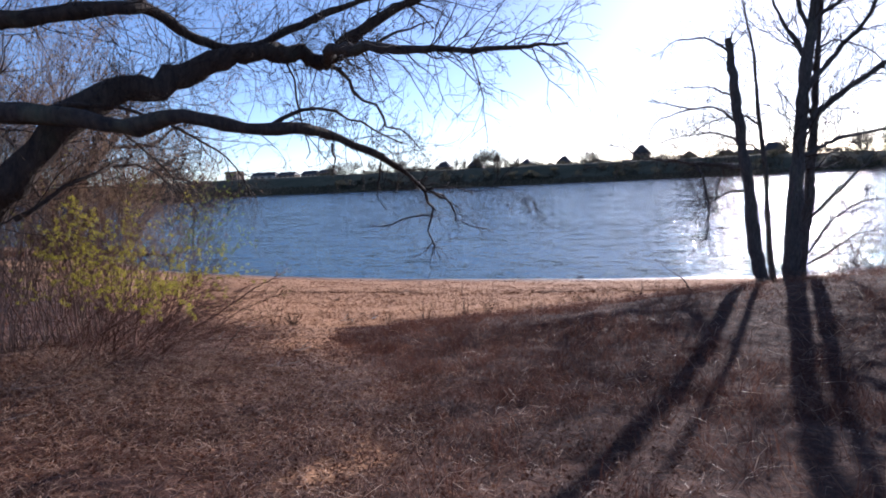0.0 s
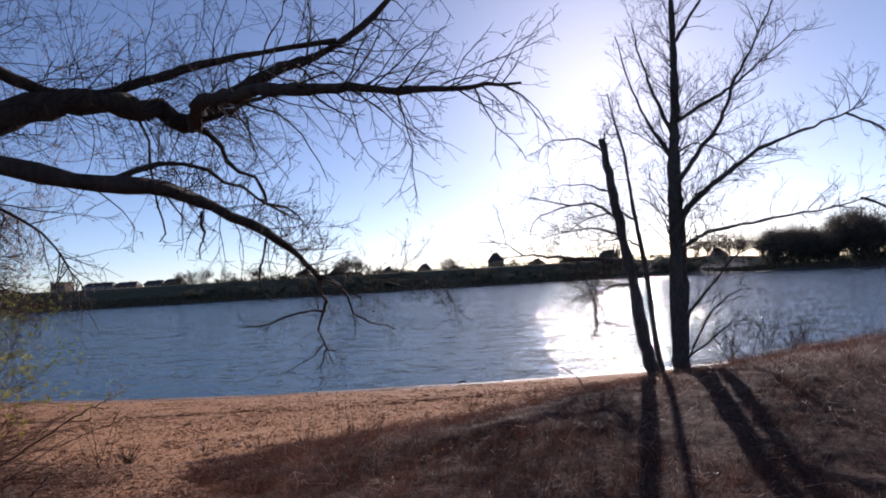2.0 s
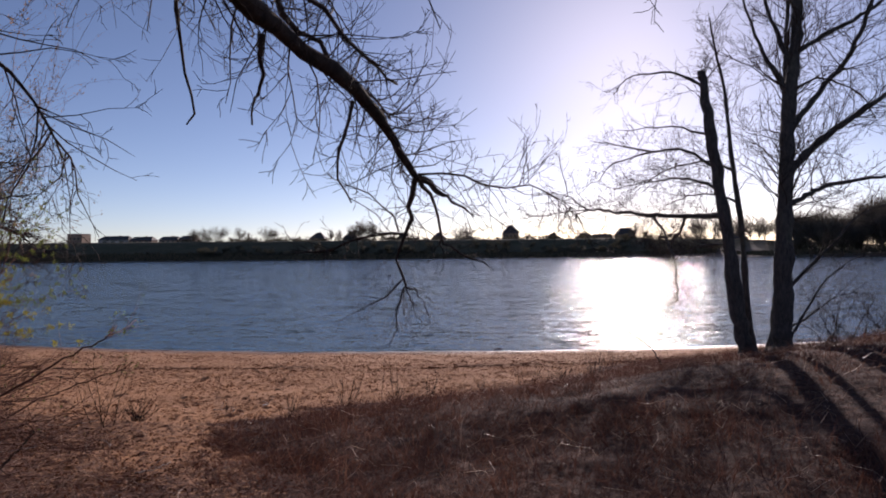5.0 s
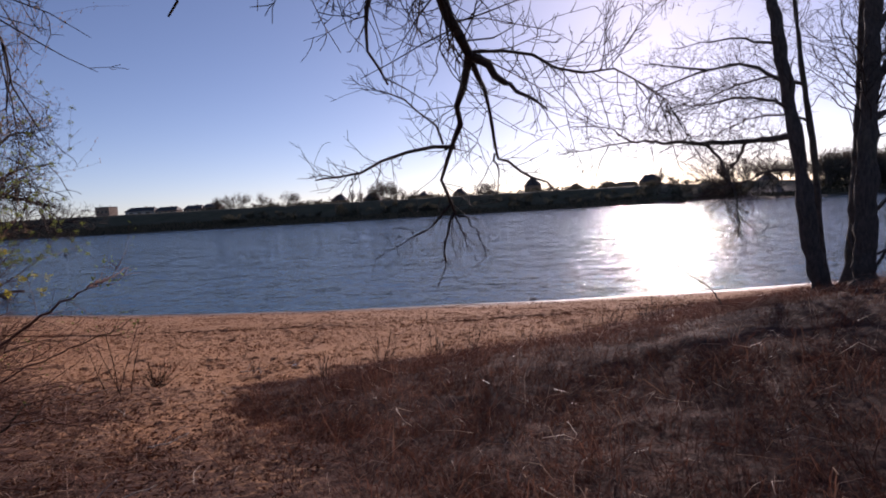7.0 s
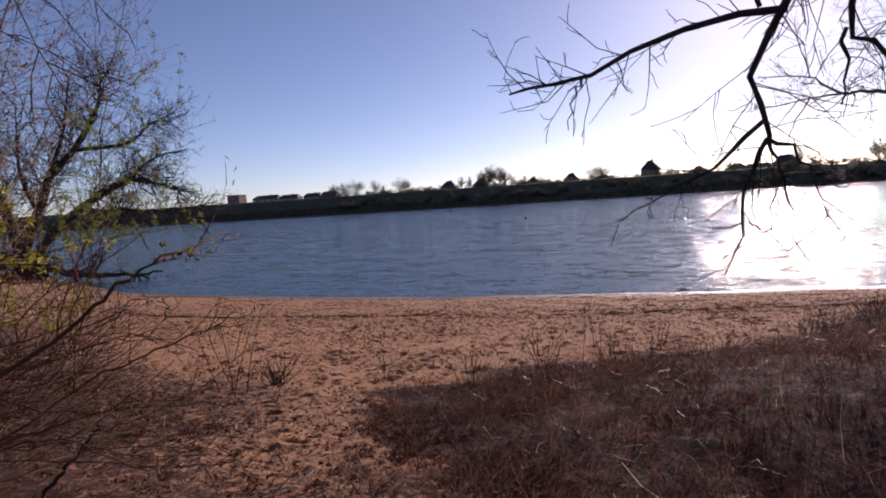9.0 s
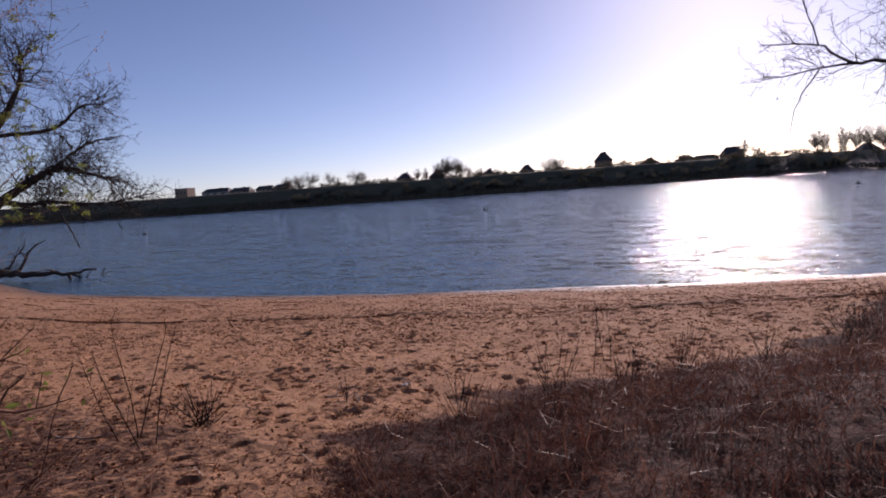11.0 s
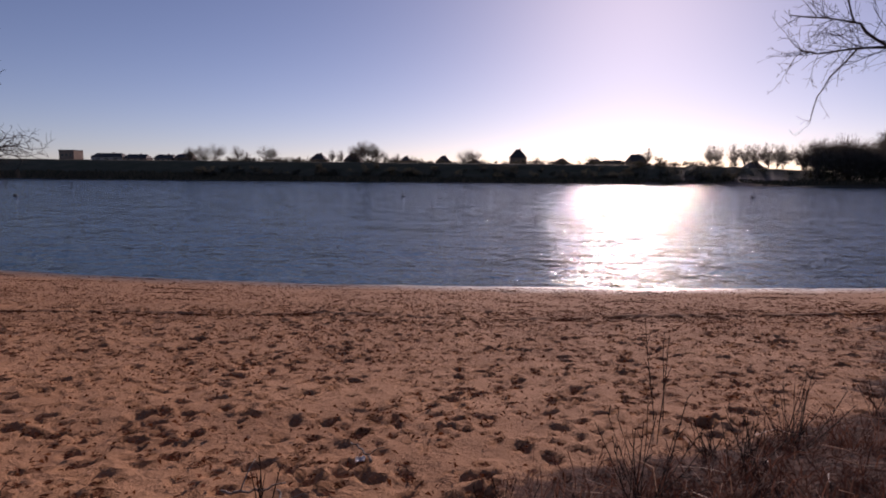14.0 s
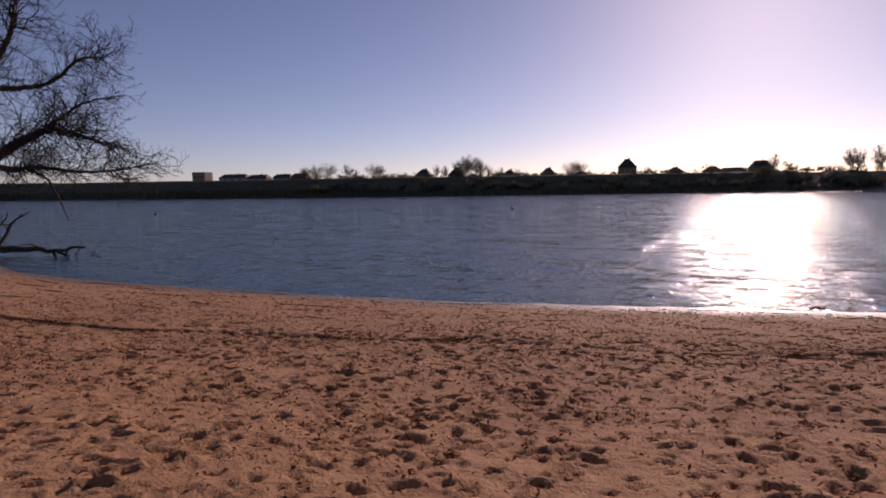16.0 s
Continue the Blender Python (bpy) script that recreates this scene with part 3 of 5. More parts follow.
old_willow.limb(0.03, 0.01, (-1.3, 8.6, 6.7), (-0.95, 9.3, 7.0), (-0.62, 10.0, 6.85), (-0.3, 10.6, 6.6), (-0.1, 11.0, 6.5), dress=dict(count=30, length=0.7, r=0.009, level=2, up=0.08, rate=3.0, start=0.1))
old_willow.limb(0.02, 0.008, (-0.9, 9.7, 6.5), (-1.0, 10.0, 6.25), (-1.15, 10.2, 6.2), (-1.2, 10.3, 6.0))
old_willow.limb(0.018, 0.007, (-0.4, 10.4, 6.2), (-0.55, 10.6, 5.95), (-0.6, 10.7, 5.65), (-0.5, 10.8, 5.4), dress=dict(count=8, length=0.4, r=0.006, level=1, up=0.0, rate=2.6, start=0.3))
old_willow.limb(0.25, 0.13, (-6.0, 7.95, 5.4), (-5.3, 8.0, 6.1), (-4.43, 8.7, 7.2), (-3.73, 9.6, 7.62), (-3.09, 10.4, 8.1), (-2.46, 11.2, 8.28), (-1.95, 11.9, 8.22), dress=[dict(count=96, length=1.6, r=0.011, level=2, up=0.06, rate=2.8, start=0.05), dict(count=26, length=1.3, r=0.014, level=2, up=-0.05, rate=2.4, start=0.3)])
old_willow.limb(0.11, 0.012, (-1.95, 11.9, 8.22), (-1.2, 10.6, 8.08), (-0.31, 9.7, 7.86), (0.5, 9.0, 7.62), (1.2, 8.75, 7.5), (1.95, 8.75, 7.44), (2.7, 8.5, 7.36), dress=dict(count=60, length=1.0, r=0.014, level=2, up=-0.02, rate=3.4, start=0.05))
old_willow.limb(0.13, 0.03, (-1.95, 11.9, 8.22), (-1.47, 12.0, 8.6), (-0.57, 12.1, 9.07), (-0.04, 12.2, 9.25), (0.9, 12.3, 9.9), (1.8, 12.3, 10.9), dress=dict(count=38, length=1.5, r=0.02, level=2, up=0.0, rate=3.2, start=0.1))
old_willow.limb(0.15, 0.04, (-6.35, 7.65, 8.0), (-5.5, 7.9, 8.3), (-4.7, 8.3, 8.45), (-3.9, 8.9, 8.64), (-3.7, 9.5, 8.73), (-3.45, 10.1, 8.42), (-2.95, 10.7, 8.3), (-2.3, 11.4, 8.75), (-1.3, 11.9, 9.2), (0.3, 12.2, 9.5), dress=[dict(count=96, length=1.6, r=0.012, level=2, up=0.0, rate=3.2, start=0.1)])
old_willow.limb(0.05, 0.012, (-1.95, 11.9, 8.15), (-1.62, 12.05, 7.92), (-1.5, 12.1, 7.55), (-1.1, 12.3, 7.36), (-1.0, 12.35, 7.0), (-0.62, 12.4, 6.86), (-0.35, 12.4, 6.5), dress=dict(count=26, length=0.9, r=0.01, level=2, up=0.0, rate=3.2, start=0.1))
old_willow.limb(0.03, 0.014, (0.02, 11.4, 5.7), (-0.1, 12.07, 5.44), (-0.16, 12.5, 5.23), (-0.34, 12.7, 4.88), (-0.23, 12.75, 4.53), dress=dict(count=22, length=0.7, r=0.007, level=1, up=-0.03, rate=3.5, start=0.1))
old_willow.limb(0.022, 0.006, (-0.18, 12.58, 5.16), (-0.48, 12.65, 5.2), (-0.9, 12.75, 5.1), (-1.21, 12.8, 4.98), (-1.48, 12.85, 4.94), (-1.66, 12.92, 4.95), dress=dict(count=26, length=0.42, r=0.006, level=1, up=0.08, rate=3.5, start=0.1))
old_willow.limb(0.014, 0.004, (-0.3, 12.62, 5.2), (-0.36, 12.65, 5.36), (-0.59, 12.7, 5.6), (-0.83, 12.72, 5.74), (-1.08, 12.75, 5.8), dress=dict(count=14, length=0.4, r=0.005, level=1, up=0.05, rate=3.2, start=0.15))
old_willow.limb(0.008, 0.003, (-1.21, 12.8, 4.98), (-1.25, 12.8, 4.86), (-1.3, 12.8, 4.68))
old_willow.limb(0.014, 0.004, (-0.24, 12.75, 4.53), (-0.34, 12.8, 4.31), (-0.36, 12.8, 4.03), (-0.46, 12.8, 3.78), dress=dict(count=10, length=0.32, r=0.005, level=1, up=-0.05, rate=3.5))
old_willow.limb(0.012, 0.004, (-0.24, 12.75, 4.53), (-0.16, 12.8, 4.33), (-0.1, 12.8, 4.13), dress=dict(count=6, length=0.3, r=0.005, level=1, up=-0.05, rate=3.5))
old_willow.limb(0.012, 0.004, (-0.24, 12.75, 4.53), (-0.06, 12.8, 4.39), (0.06, 12.8, 4.08), dress=dict(count=6, length=0.3, r=0.005, level=1, up=-0.05, rate=3.5))
old_willow.limb(0.013, 0.004, (-0.26, 12.73, 4.63), (-0.46, 12.8, 4.45), (-0.66, 12.8, 4.33), (-0.92, 12.8, 4.19), dress=dict(count=10, length=0.32, r=0.005, level=1, up=-0.05, rate=3.5))
old_willow.limb(0.035, 0.008, (0.02, 11.4, 5.7), (0.25, 11.65, 5.56), (0.36, 11.73, 5.49), (0.6, 11.68, 5.31), dress=dict(count=4, length=0.4, r=0.005, level=1, up=0, rate=3))
old_willow.limb(0.014, 0.004, (0.05, 11.4, 5.72), (0.45, 11.65, 5.75), (0.85, 11.9, 5.63), (1.3, 12.23, 5.67), (1.65, 12.5, 5.53), (1.85, 12.6, 5.33), dress=dict(count=44, length=0.9, r=0.008, level=2, up=0.1, rate=3.2, start=0.0))
old_willow.limb(0.024, 0.008, (0.02, 11.45, 5.72), (0.1, 12.1, 5.6), (0.15, 12.6, 5.42), (0.19, 12.9, 5.1), (0.36, 12.95, 5.0), (0.62, 13.2, 4.86), (0.84, 13.6, 4.72), dress=dict(count=16, length=0.5, r=0.005, level=1, up=-0.02, rate=3.5))
old_willow.limb(0.012, 0.004, (0.19, 12.9, 5.1), (0.23, 13.0, 4.9), (0.2, 13.0, 4.7), dress=dict(count=5, length=0.3, r=0.005, level=1, up=-0.02, rate=3))
old_willow.limb(0.024, 0.011, (-2.45, 11.3, 8.1), (-2.42, 11.5, 7.75), (-2.58, 11.8, 7.3), (-2.6, 12.0, 6.95), (-2.52, 12.1, 6.62), (-2.63, 12.1, 6.42))
old_willow.limb(0.04, 0.01, (-5.2, 8.0, 5.6), (-4.9, 8.8, 6.1), (-4.8, 9.7, 6.4), (-4.7, 10.4, 6.2), (-4.5, 10.9, 5.7), dress=dict(count=36, length=1.1, r=0.011, level=2, up=-0.06, rate=2.6, start=0.15))
old_willow.limb(0.05, 0.012, (-5.1, 8.0, 6.0), (-5.0, 8.9, 6.8), (-5.3, 10.2, 7.3), (-5.4, 11.2, 7.2), dress=dict(count=34, length=1.1, r=0.012, level=2, up=-0.05, rate=2.6, start=0.2))
old_willow.limb(0.055, 0.01, (-1.9, 11.75, 8.05), (-1.4, 11.3, 8.1), (-0.8, 11.0, 8.16), (-0.1, 10.7, 8.28), (0.6, 10.4, 8.3), dress=dict(count=30, length=0.9, r=0.01, level=2, up=-0.02, rate=3.4, start=0.15))
old_willow.limb(0.016, 0.005, (-0.8, 11.0, 8.16), (-0.3, 11.0, 7.95), (0.05, 11.0, 7.55), (0.3, 11.0, 7.0), dress=dict(count=5, length=0.35, r=0.005, level=1, up=-0.02, rate=3))
old_willow.limb(0.04, 0.008, (-4.7, 7.7, 7.0), (-4.25, 8.6, 7.25), (-3.7, 9.5, 7.0), (-3.15, 10.2, 6.4), (-2.85, 10.5, 5.8), dress=dict(count=40, length=1.1, r=0.012, level=2, up=-0.07, rate=2.6, start=0.2))
old_willow.limb(0.025, 0.007, (-4.25, 8.6, 7.25), (-4.2, 9.4, 6.7), (-4.0, 10.0, 6.0), (-3.9, 10.3, 5.4), dress=dict(count=26, length=1.0, r=0.011, level=2, up=-0.06, rate=2.6, start=0.2))
tree('willow', W_AT, 'old dark-barked willow with long bare limbs reaching over the path', old_willow, bark=M_WILLOW, twig_mat=M_TWIG, seed=11, rmin=0.003, fine=0.85)

# ---- the clump of bare trees on the grassy side ----
A_AT = (8.7, 21.0, land_z(8.7, 21.0))
az0 = A_AT[2] - 0.2
alder_clump = Growth()
alder_clump.stem(0.26, 0.05, (8.66, 21, az0), (8.68, 21, 3.2), (8.74, 21, 5.1), (8.83, 21, 7.2), (8.97, 21, 9.2), (9.15, 21, 11), (9.35, 21.2, 14.5), (9.5, 21.3, 17), dress=dict(count=64, length=2.4, r=0.022, level=2, up=0.09, rate=2.9, start=0.3))
alder_clump.stem(0.21, 0.09, (8.1, 21.55, az0), (7.86, 21.6, 2.8), (7.64, 21.6, 4.66), (7.35, 21.6, 6.7), (7.14, 21.65, 8.3), (7.02, 21.7, 9.4), (6.97, 21.7, 9.75), dress=dict(count=30, length=1.2, r=0.014, level=2, up=0.04, rate=2.4, start=0.45))
alder_clump.stem(0.1, 0.02, (8.5, 22.2, az0), (8.36, 22.2, 3.2), (8.22, 22.2, 5.45), (8.03, 22.2, 6.95), (7.91, 22.2, 8.1), (7.79, 22.2, 9.4), (7.58, 22.2, 10.4), (7.4, 22.2, 11.4), dress=dict(count=30, length=1.3, r=0.012, level=2, up=0.06, rate=2.5, start=0.35))
alder_clump.stem(0.19, 0.035, (9.35, 22.7, az0 - 0.1), (9.6, 22.8, 4.3), (9.7, 22.8, 6.3), (9.74, 22.8, 8.0), (9.8, 22.8, 9.9), (10.1, 23, 14), dress=dict(count=46, length=2.2, r=0.02, level=2, up=0.09, rate=2.9, start=0.3))
# the long limb that runs out towards the lake, and its fork
alder_clump.limb(0.09, 0.035, (7.47, 21.7, 5.8), (7.35, 22.6, 5.86), (7.2, 23.6, 5.92), (6.3, 24.6, 6.02), (5.4, 25.3, 6.2), (4.66, 25.7, 6.3), dress=[dict(count=60, length=1.2, r=0.01, level=2, up=0.06, rate=3.2, start=0.1), dict(count=40, length=1.0, r=0.009, level=2, up=-0.06, rate=2.8, start=0.1)])
alder_clump.limb(0.03, 0.01, (4.66, 25.7, 6.3), (4.3, 25.8, 6.52), (4.03, 25.8, 6.78), (3.5, 25.9, 6.88), (2.9, 25.9, 6.92), dress=dict(count=22, length=0.8, r=0.008, level=2, up=0.05, rate=2.8, start=0.1))
alder_clump.limb(0.02, 0.007, (4.03, 25.8, 6.78), (3.98, 26.0, 7.3), (3.85, 26.1, 7.8), (3.8, 26.1, 8.3), dress=dict(count=16, length=0.7, r=0.007, level=1, up=0.06, rate=3.0, start=0.2))
alder_clump.limb(0.028, 0.008, (4.66, 25.7, 6.28), (3.9, 25.4, 6.2), (3.2, 25.2, 6.08), (2.6, 24.9, 6.05), dress=dict(count=26, length=0.8, r=0.008, level=2, up=0.0, rate=2.8, start=0.15))
alder_clump.limb(0.018, 0.006, (3.9, 25.4, 6.2), (3.7, 25.9, 5.7), (3.62, 26.1, 5.3), (3.55, 26.1, 4.9), dress=dict(count=6, length=0.4, r=0.005, level=1, up=-0.02, rate=2.6, start=0.3))
alder_clump.limb(0.05, 0.018, (7.2, 23.6, 5.9), (7.45, 24.6, 5.55), (7.4, 25.2, 5.25), (7.35, 25.5, 4.7), (7.4, 25.6, 4.2), dress=dict(count=64, length=1.1, r=0.009, level=2, up=-0.03, rate=2.8, start=0.15))
alder_clump.limb(0.05, 0.02, (6.45, 24.45, 6.02), (6.65, 23.9, 5.45), (6.66, 23.2, 4.7), (6.64, 22.8, 4.0), (6.5, 22.5, 3.4), dress=dict(count=70, length=1.1, r=0.009, level=2, up=0.02, rate=2.8, start=0.15))
alder_clump.limb(0.05, 0.01, (7.31, 21.7, 7.1), (6.8, 22.6, 7.75), (6.17, 23.4, 7.85), (5.18, 24.4, 7.63), (4.88, 24.8, 7.12), dress=dict(count=40, length=1.0, r=0.009, level=2, up=0.03, rate=2.8, start=0.1))
alder_clump.limb(0.035, 0.008, (6.17, 23.4, 7.85), (5.46, 24.0, 8.15), (4.69, 24.6, 8.43), dress=dict(count=24, length=0.9, r=0.008, level=2, up=0.05, rate=2.8, start=0.1))
alder_clump.limb(0.04, 0.008, (7.15, 21.7, 8.0), (6.52, 22.8, 8.48), (5.47, 24.0, 8.63), dress=dict(count=30, length=0.9, r=0.008, level=2, up=0.05, rate=2.8, start=0.1))
alder_clump.limb(0.045, 0.01, (7.02, 21.7, 9.3), (6.5, 22.6, 10.0), (5.6, 23.6, 10.2), (5.2, 24.0, 9.8), dress=dict(count=28, length=0.9, r=0.008, level=2, up=0.03, rate=2.8, start=0.1))
alder_clump.limb(0.045, 0.01, (7.4, 21.65, 6.5), (6.9, 22.5, 6.9), (6.2, 23.6, 7.0), (5.3, 24.6, 6.85), dress=dict(count=50, length=1.4, r=0.009, level=2, up=0.02, rate=2.8, start=0.1))
alder_clump.limb(0.04, 0.01, (7.6, 21.65, 5.0), (7.3, 22.5, 5.05), (6.95, 23.3, 4.8), (6.3, 24.1, 4.65), dress=dict(count=70, length=1.3, r=0.009, level=2, up=0.03, rate=2.8, start=0.1))
alder_clump.limb(0.04, 0.01, (8.0, 22.2, 7.1), (7.6, 23.1, 7.5), (6.9, 24.2, 7.4), (6.2, 25.0, 7.0), dress=dict(count=50, length=1.5, r=0.009, level=2, up=0.02, rate=2.8, start=0.1))
alder_clump.limb(0.04, 0.01, (8.1, 22.2, 6.2), (8.0, 23.2, 6.5), (7.7, 24.4, 6.6), (7.2, 25.4, 6.4), dress=dict(count=44, length=1.4, r=0.009, level=2, up=0.02, rate=2.8, start=0.1))
# boughs of the main trunk
alder_clump.limb(0.07, 0.015, (8.93, 21, 8.8), (8.55, 21, 9.5), (8.25, 21, 10.0), (7.75, 20.9, 11.2), (7.4, 20.9, 12.8), dress=dict(count=24, length=1.2, r=0.012, level=2, up=0.08, rate=2.6, start=0.1))
alder_clump.limb(0.07, 0.015, (8.98, 21, 9.6), (8.6, 21.1, 10.7), (8.26, 21.1, 11.8), (8.0, 21.1, 13.3), dress=dict(count=20, length=1.2, r=0.012, level=2, up=0.08, rate=2.4, start=0.1))
alder_clump.limb(0.11, 0.02, (8.8, 21, 6.8), (9.47, 21, 7.5), (10.65, 21, 8.38), (11.65, 20.9, 9.0), (13.2, 20.8, 9.55), (14.8, 20.7, 10.1), dress=dict(count=50, length=1.6, r=0.016, level=2, up=0.09, rate=3.0, start=0.15))
alder_clump.limb(0.08, 0.015, (8.8, 21, 6.0), (9.3, 21, 6.25), (9.87, 21, 6.5), (11.55, 20.9, 6.78), (13.1, 20.9, 6.95), (14.8, 20.8, 7.3), dress=dict(count=44, length=1.5, r=0.014, level=2, up=0.09, rate=3.0, start=0.15))
alder_clump.limb(0.085, 0.02, (8.9, 21, 7.9), (9.8, 21, 9.1), (10.4, 21, 9.8), (11.0, 21, 11.1), (11.65, 21, 12.2), (12.5, 21, 13.8), dress=dict(count=40, length=1.5, r=0.016, level=2, up=0.09, rate=3.0, start=0.15))
alder_clump.limb(0.07, 0.015, (9.0, 21, 9.9), (10.0, 21, 10.5), (10.9, 21, 10.95), (11.75, 20.9, 11.65), (12.9, 20.8, 12.6), dress=dict(count=34, length=1.4, r=0.014, level=2, up=0.08, rate=3.0, start=0.15))
alder_clump.limb(0.035, 0.01, (8.95, 21, 9.0), (9.67, 20.9, 9.25), (10.5, 20.8, 8.85), (10.9, 20.7, 8.1), dress=dict(count=20, length=1.0, r=0.01, level=2, up=0.03, rate=2.6, start=0.1))
alder_clump.limb(0.05, 0.012, (8.8, 20.95, 3.9), (9.3, 20.8, 4.45), (9.83, 20.7, 5.1), (10.54, 20.6, 5.82), (11.5, 20.5, 6.05), dress=dict(count=30, length=1.1, r=0.01, level=2, up=0.04, rate=2.8, start=0.1))
alder_clump.limb(0.035, 0.01, (8.8, 20.9, 2.6), (9.15, 20.7, 3.4), (9.51, 20.6, 4.07), (10.22, 20.5, 4.64), (10.9, 20.5, 4.75), dress=dict(count=30, length=1.0, r=0.009, level=2, up=0.03, rate=2.8, start=0.1))
alder_clump.limb(0.03, 0.01, (9.6, 22.7, 2.5), (10.2, 22.4, 3.0), (10.8, 22.3, 3.5), (11.5, 22.2, 3.7), dress=dict(count=22, length=1.0, r=0.009, level=2, up=0.04, rate=2.6, start=0.1))
alder_clump.limb(0.06, 0.01, (9.25, 21.1, 12.5), (10.3, 21.2, 14), (11.0, 21.2, 16), dress=dict(count=16, length=1.4, r=0.014, level=2, up=0.06, rate=2.2, start=0.1))
alder_clump.limb(0.04, 0.01, (14.1, 20.7, 9.85), (15.2, 20.7, 9.3), (15.6, 20.6, 8.3), (15.3, 20.6, 7.2), dress=dict(count=26, length=1.2, r=0.012, level=2, up=-0.02, rate=2.8, start=0.1))
alder_clump.limb(0.04, 0.008, (14.4, 20.8, 7.25), (15.5, 20.8, 6.7), (15.7, 20.8, 5.7), (14.7, 20.8, 5.1), (13.7, 20.8, 5.2), dress=dict(count=26, length=1.0, r=0.01, level=2, up=0.02, rate=2.8, start=0.1))
tree('alder', A_AT, 'clump of bare grey-barked trunks leaning over the shore grass', alder_clump, bark=M_ALDER, twig_mat=M_TWIG, seed=5, rmin=0.0036)

# ---- the leaning willow on the far end of the beach, with its fallen log ----
F_AT = (-48.0, 46.0, land_z(-48.0, 46.0))
leaning_willow = Growth()
leaning_willow.stem(0.58, 0.06, (-48.4, 46, F_AT[2] - 0.3), (-47.3, 46, 2.6), (-45.2, 46, 5.6), (-43.5, 46, 8.4), (-40.9, 46, 10.2), (-38.2, 46, 13.2), (-37.4, 46, 15.6), dress=dict(count=105, length=4.2, r=0.045, level=2, up=0.03, rate=1.4, start=0.35))
leaning_willow.stem(0.46, 0.05, (-48.2, 46.3, F_AT[2] - 0.3), (-44.4, 46.2, 3.6), (-40, 46, 6.0), (-36.5, 46, 7.4), (-34.5, 46, 7.4), (-31.5, 46, 6.4), dress=dict(count=105, length=3.8, r=0.04, level=2, up=0.01, rate=1.5, start=0.4))
leaning_willow.stem(0.6, 0.08, (-47.4, 46.5, F_AT[2] - 0.3), (-49, 46.5, 5), (-50.5, 46.5, 9.5), (-50, 46.5, 15), dress=dict(count=70, length=4.2, r=0.05, level=2, up=0.04, rate=1.2, start=0.3))
leaning_willow.limb(0.22, 0.03, (-41, 46, 5.6), (-38.5, 45.8, 5.2), (-36.5, 45.6, 5.3), (-32.5, 45.5, 4.9), (-28.8, 45.4, 5.2), dress=dict(count=110, length=2.7, r=0.03, level=2, up=0.03, rate=1.8, start=0.15))
leaning_willow.limb(0.1, 0.03, (-37.5, 45.8, 5.2), (-35.8, 45.5, 4.6), (-34.8, 45.4, 3.2), (-34.2, 45.3, 2.0))
leaning_willow.limb(0.16, 0.03, (-40.8, 46, 10.2), (-36, 46.2, 10.3), (-33.5, 46.2, 11.6), (-31.7, 46.2, 11.6), dress=dict(count=70, length=2.7, r=0.03, level=2, up=0.02, rate=1.7, start=0.1))
leaning_willow.limb(0.2, 0.04, (-43.5, 46, 8.4), (-42.0, 46.3, 12), (-41.0, 46.4, 16), dress=dict(count=44, length=3.2, r=0.04, level=2, up=0.04, rate=1.3, start=0.1))
leaning_willow.limb(0.2, 0.04, (-45.3, 46, 5.5), (-46, 45.5, 9), (-45.5, 45.4, 14), dress=dict(count=44, length=3.2, r=0.04, level=2, up=0.04, rate=1.3, start=0.1))
leaning_willow.limb(0.12, 0.02, (-36.5, 46, 7.4), (-33.5, 46.2, 9), (-30.5, 46.3, 9.4), dress=dict(count=26, length=2.6, r=0.03, level=2, up=0.02, rate=1.5, start=0.1))
tree('willow', F_AT, "large leaning willow with a fine reddish crown at the water's edge", leaning_willow, bark=M_WILLOW, twig_mat=M_TWIG, seed=23, single=False, rmin=0.01)


def fallen_branch(at, ctrl, r0, r1, label, seed, offshoots=8):
    rng = np.random.default_rng(seed)
    ob = thing("fallen_branch", at, label, "driftwood")
    line = bend(ctrl, 24, rng, r1)
    t = Tubes()
    t.add(line, np.linspace(r0, r1, 24), 8, 0.06, rng)
    hold(ob, t.make("log", M_WILLOW))
    sprays = []
    clothe(None, rng, line, offshoots, np.linalg.norm(line[-1] - line[0]) * 0.22, r0 * 0.3, 1, 0.03, 1.2, 0.15, single=sprays)
    for t in sprays:
        hold(ob, t.make("twig", M_TWIG))
    return ob


fallen_branch((-42, 44.6, land_z(-42, 44.6)), [(-47.5, 45.4, 1.9), (-43.5, 44.7, 1.1), (-39.5, 44.4, 0.55), (-36.0, 44.3, 0.3), (-32.2, 44.3, 0.55)], 0.42, 0.07, "fallen willow log lying out into the water", 2, 10)
fallen_branch((-44, 45.0, land_z(-44, 45.0)), [(-48.5, 45.4, 2.2), (-45, 44.6, 1.6), (-42, 44.1, 0.95), (-39.5, 43.9, 0.35)], 0.36, 0.07, "broken willow branch leaning into the water", 6, 12)
fallen_branch((-46, 44.2, land_z(-46, 44.2)), [(-50.5, 45.6, 2.4), (-47.5, 44.6, 1.75), (-44.5, 43.9, 1.05), (-42.0, 43.4, 0.6)], 0.40, 0.09, "dark fallen willow limb on the sand by the water", 7, 12)

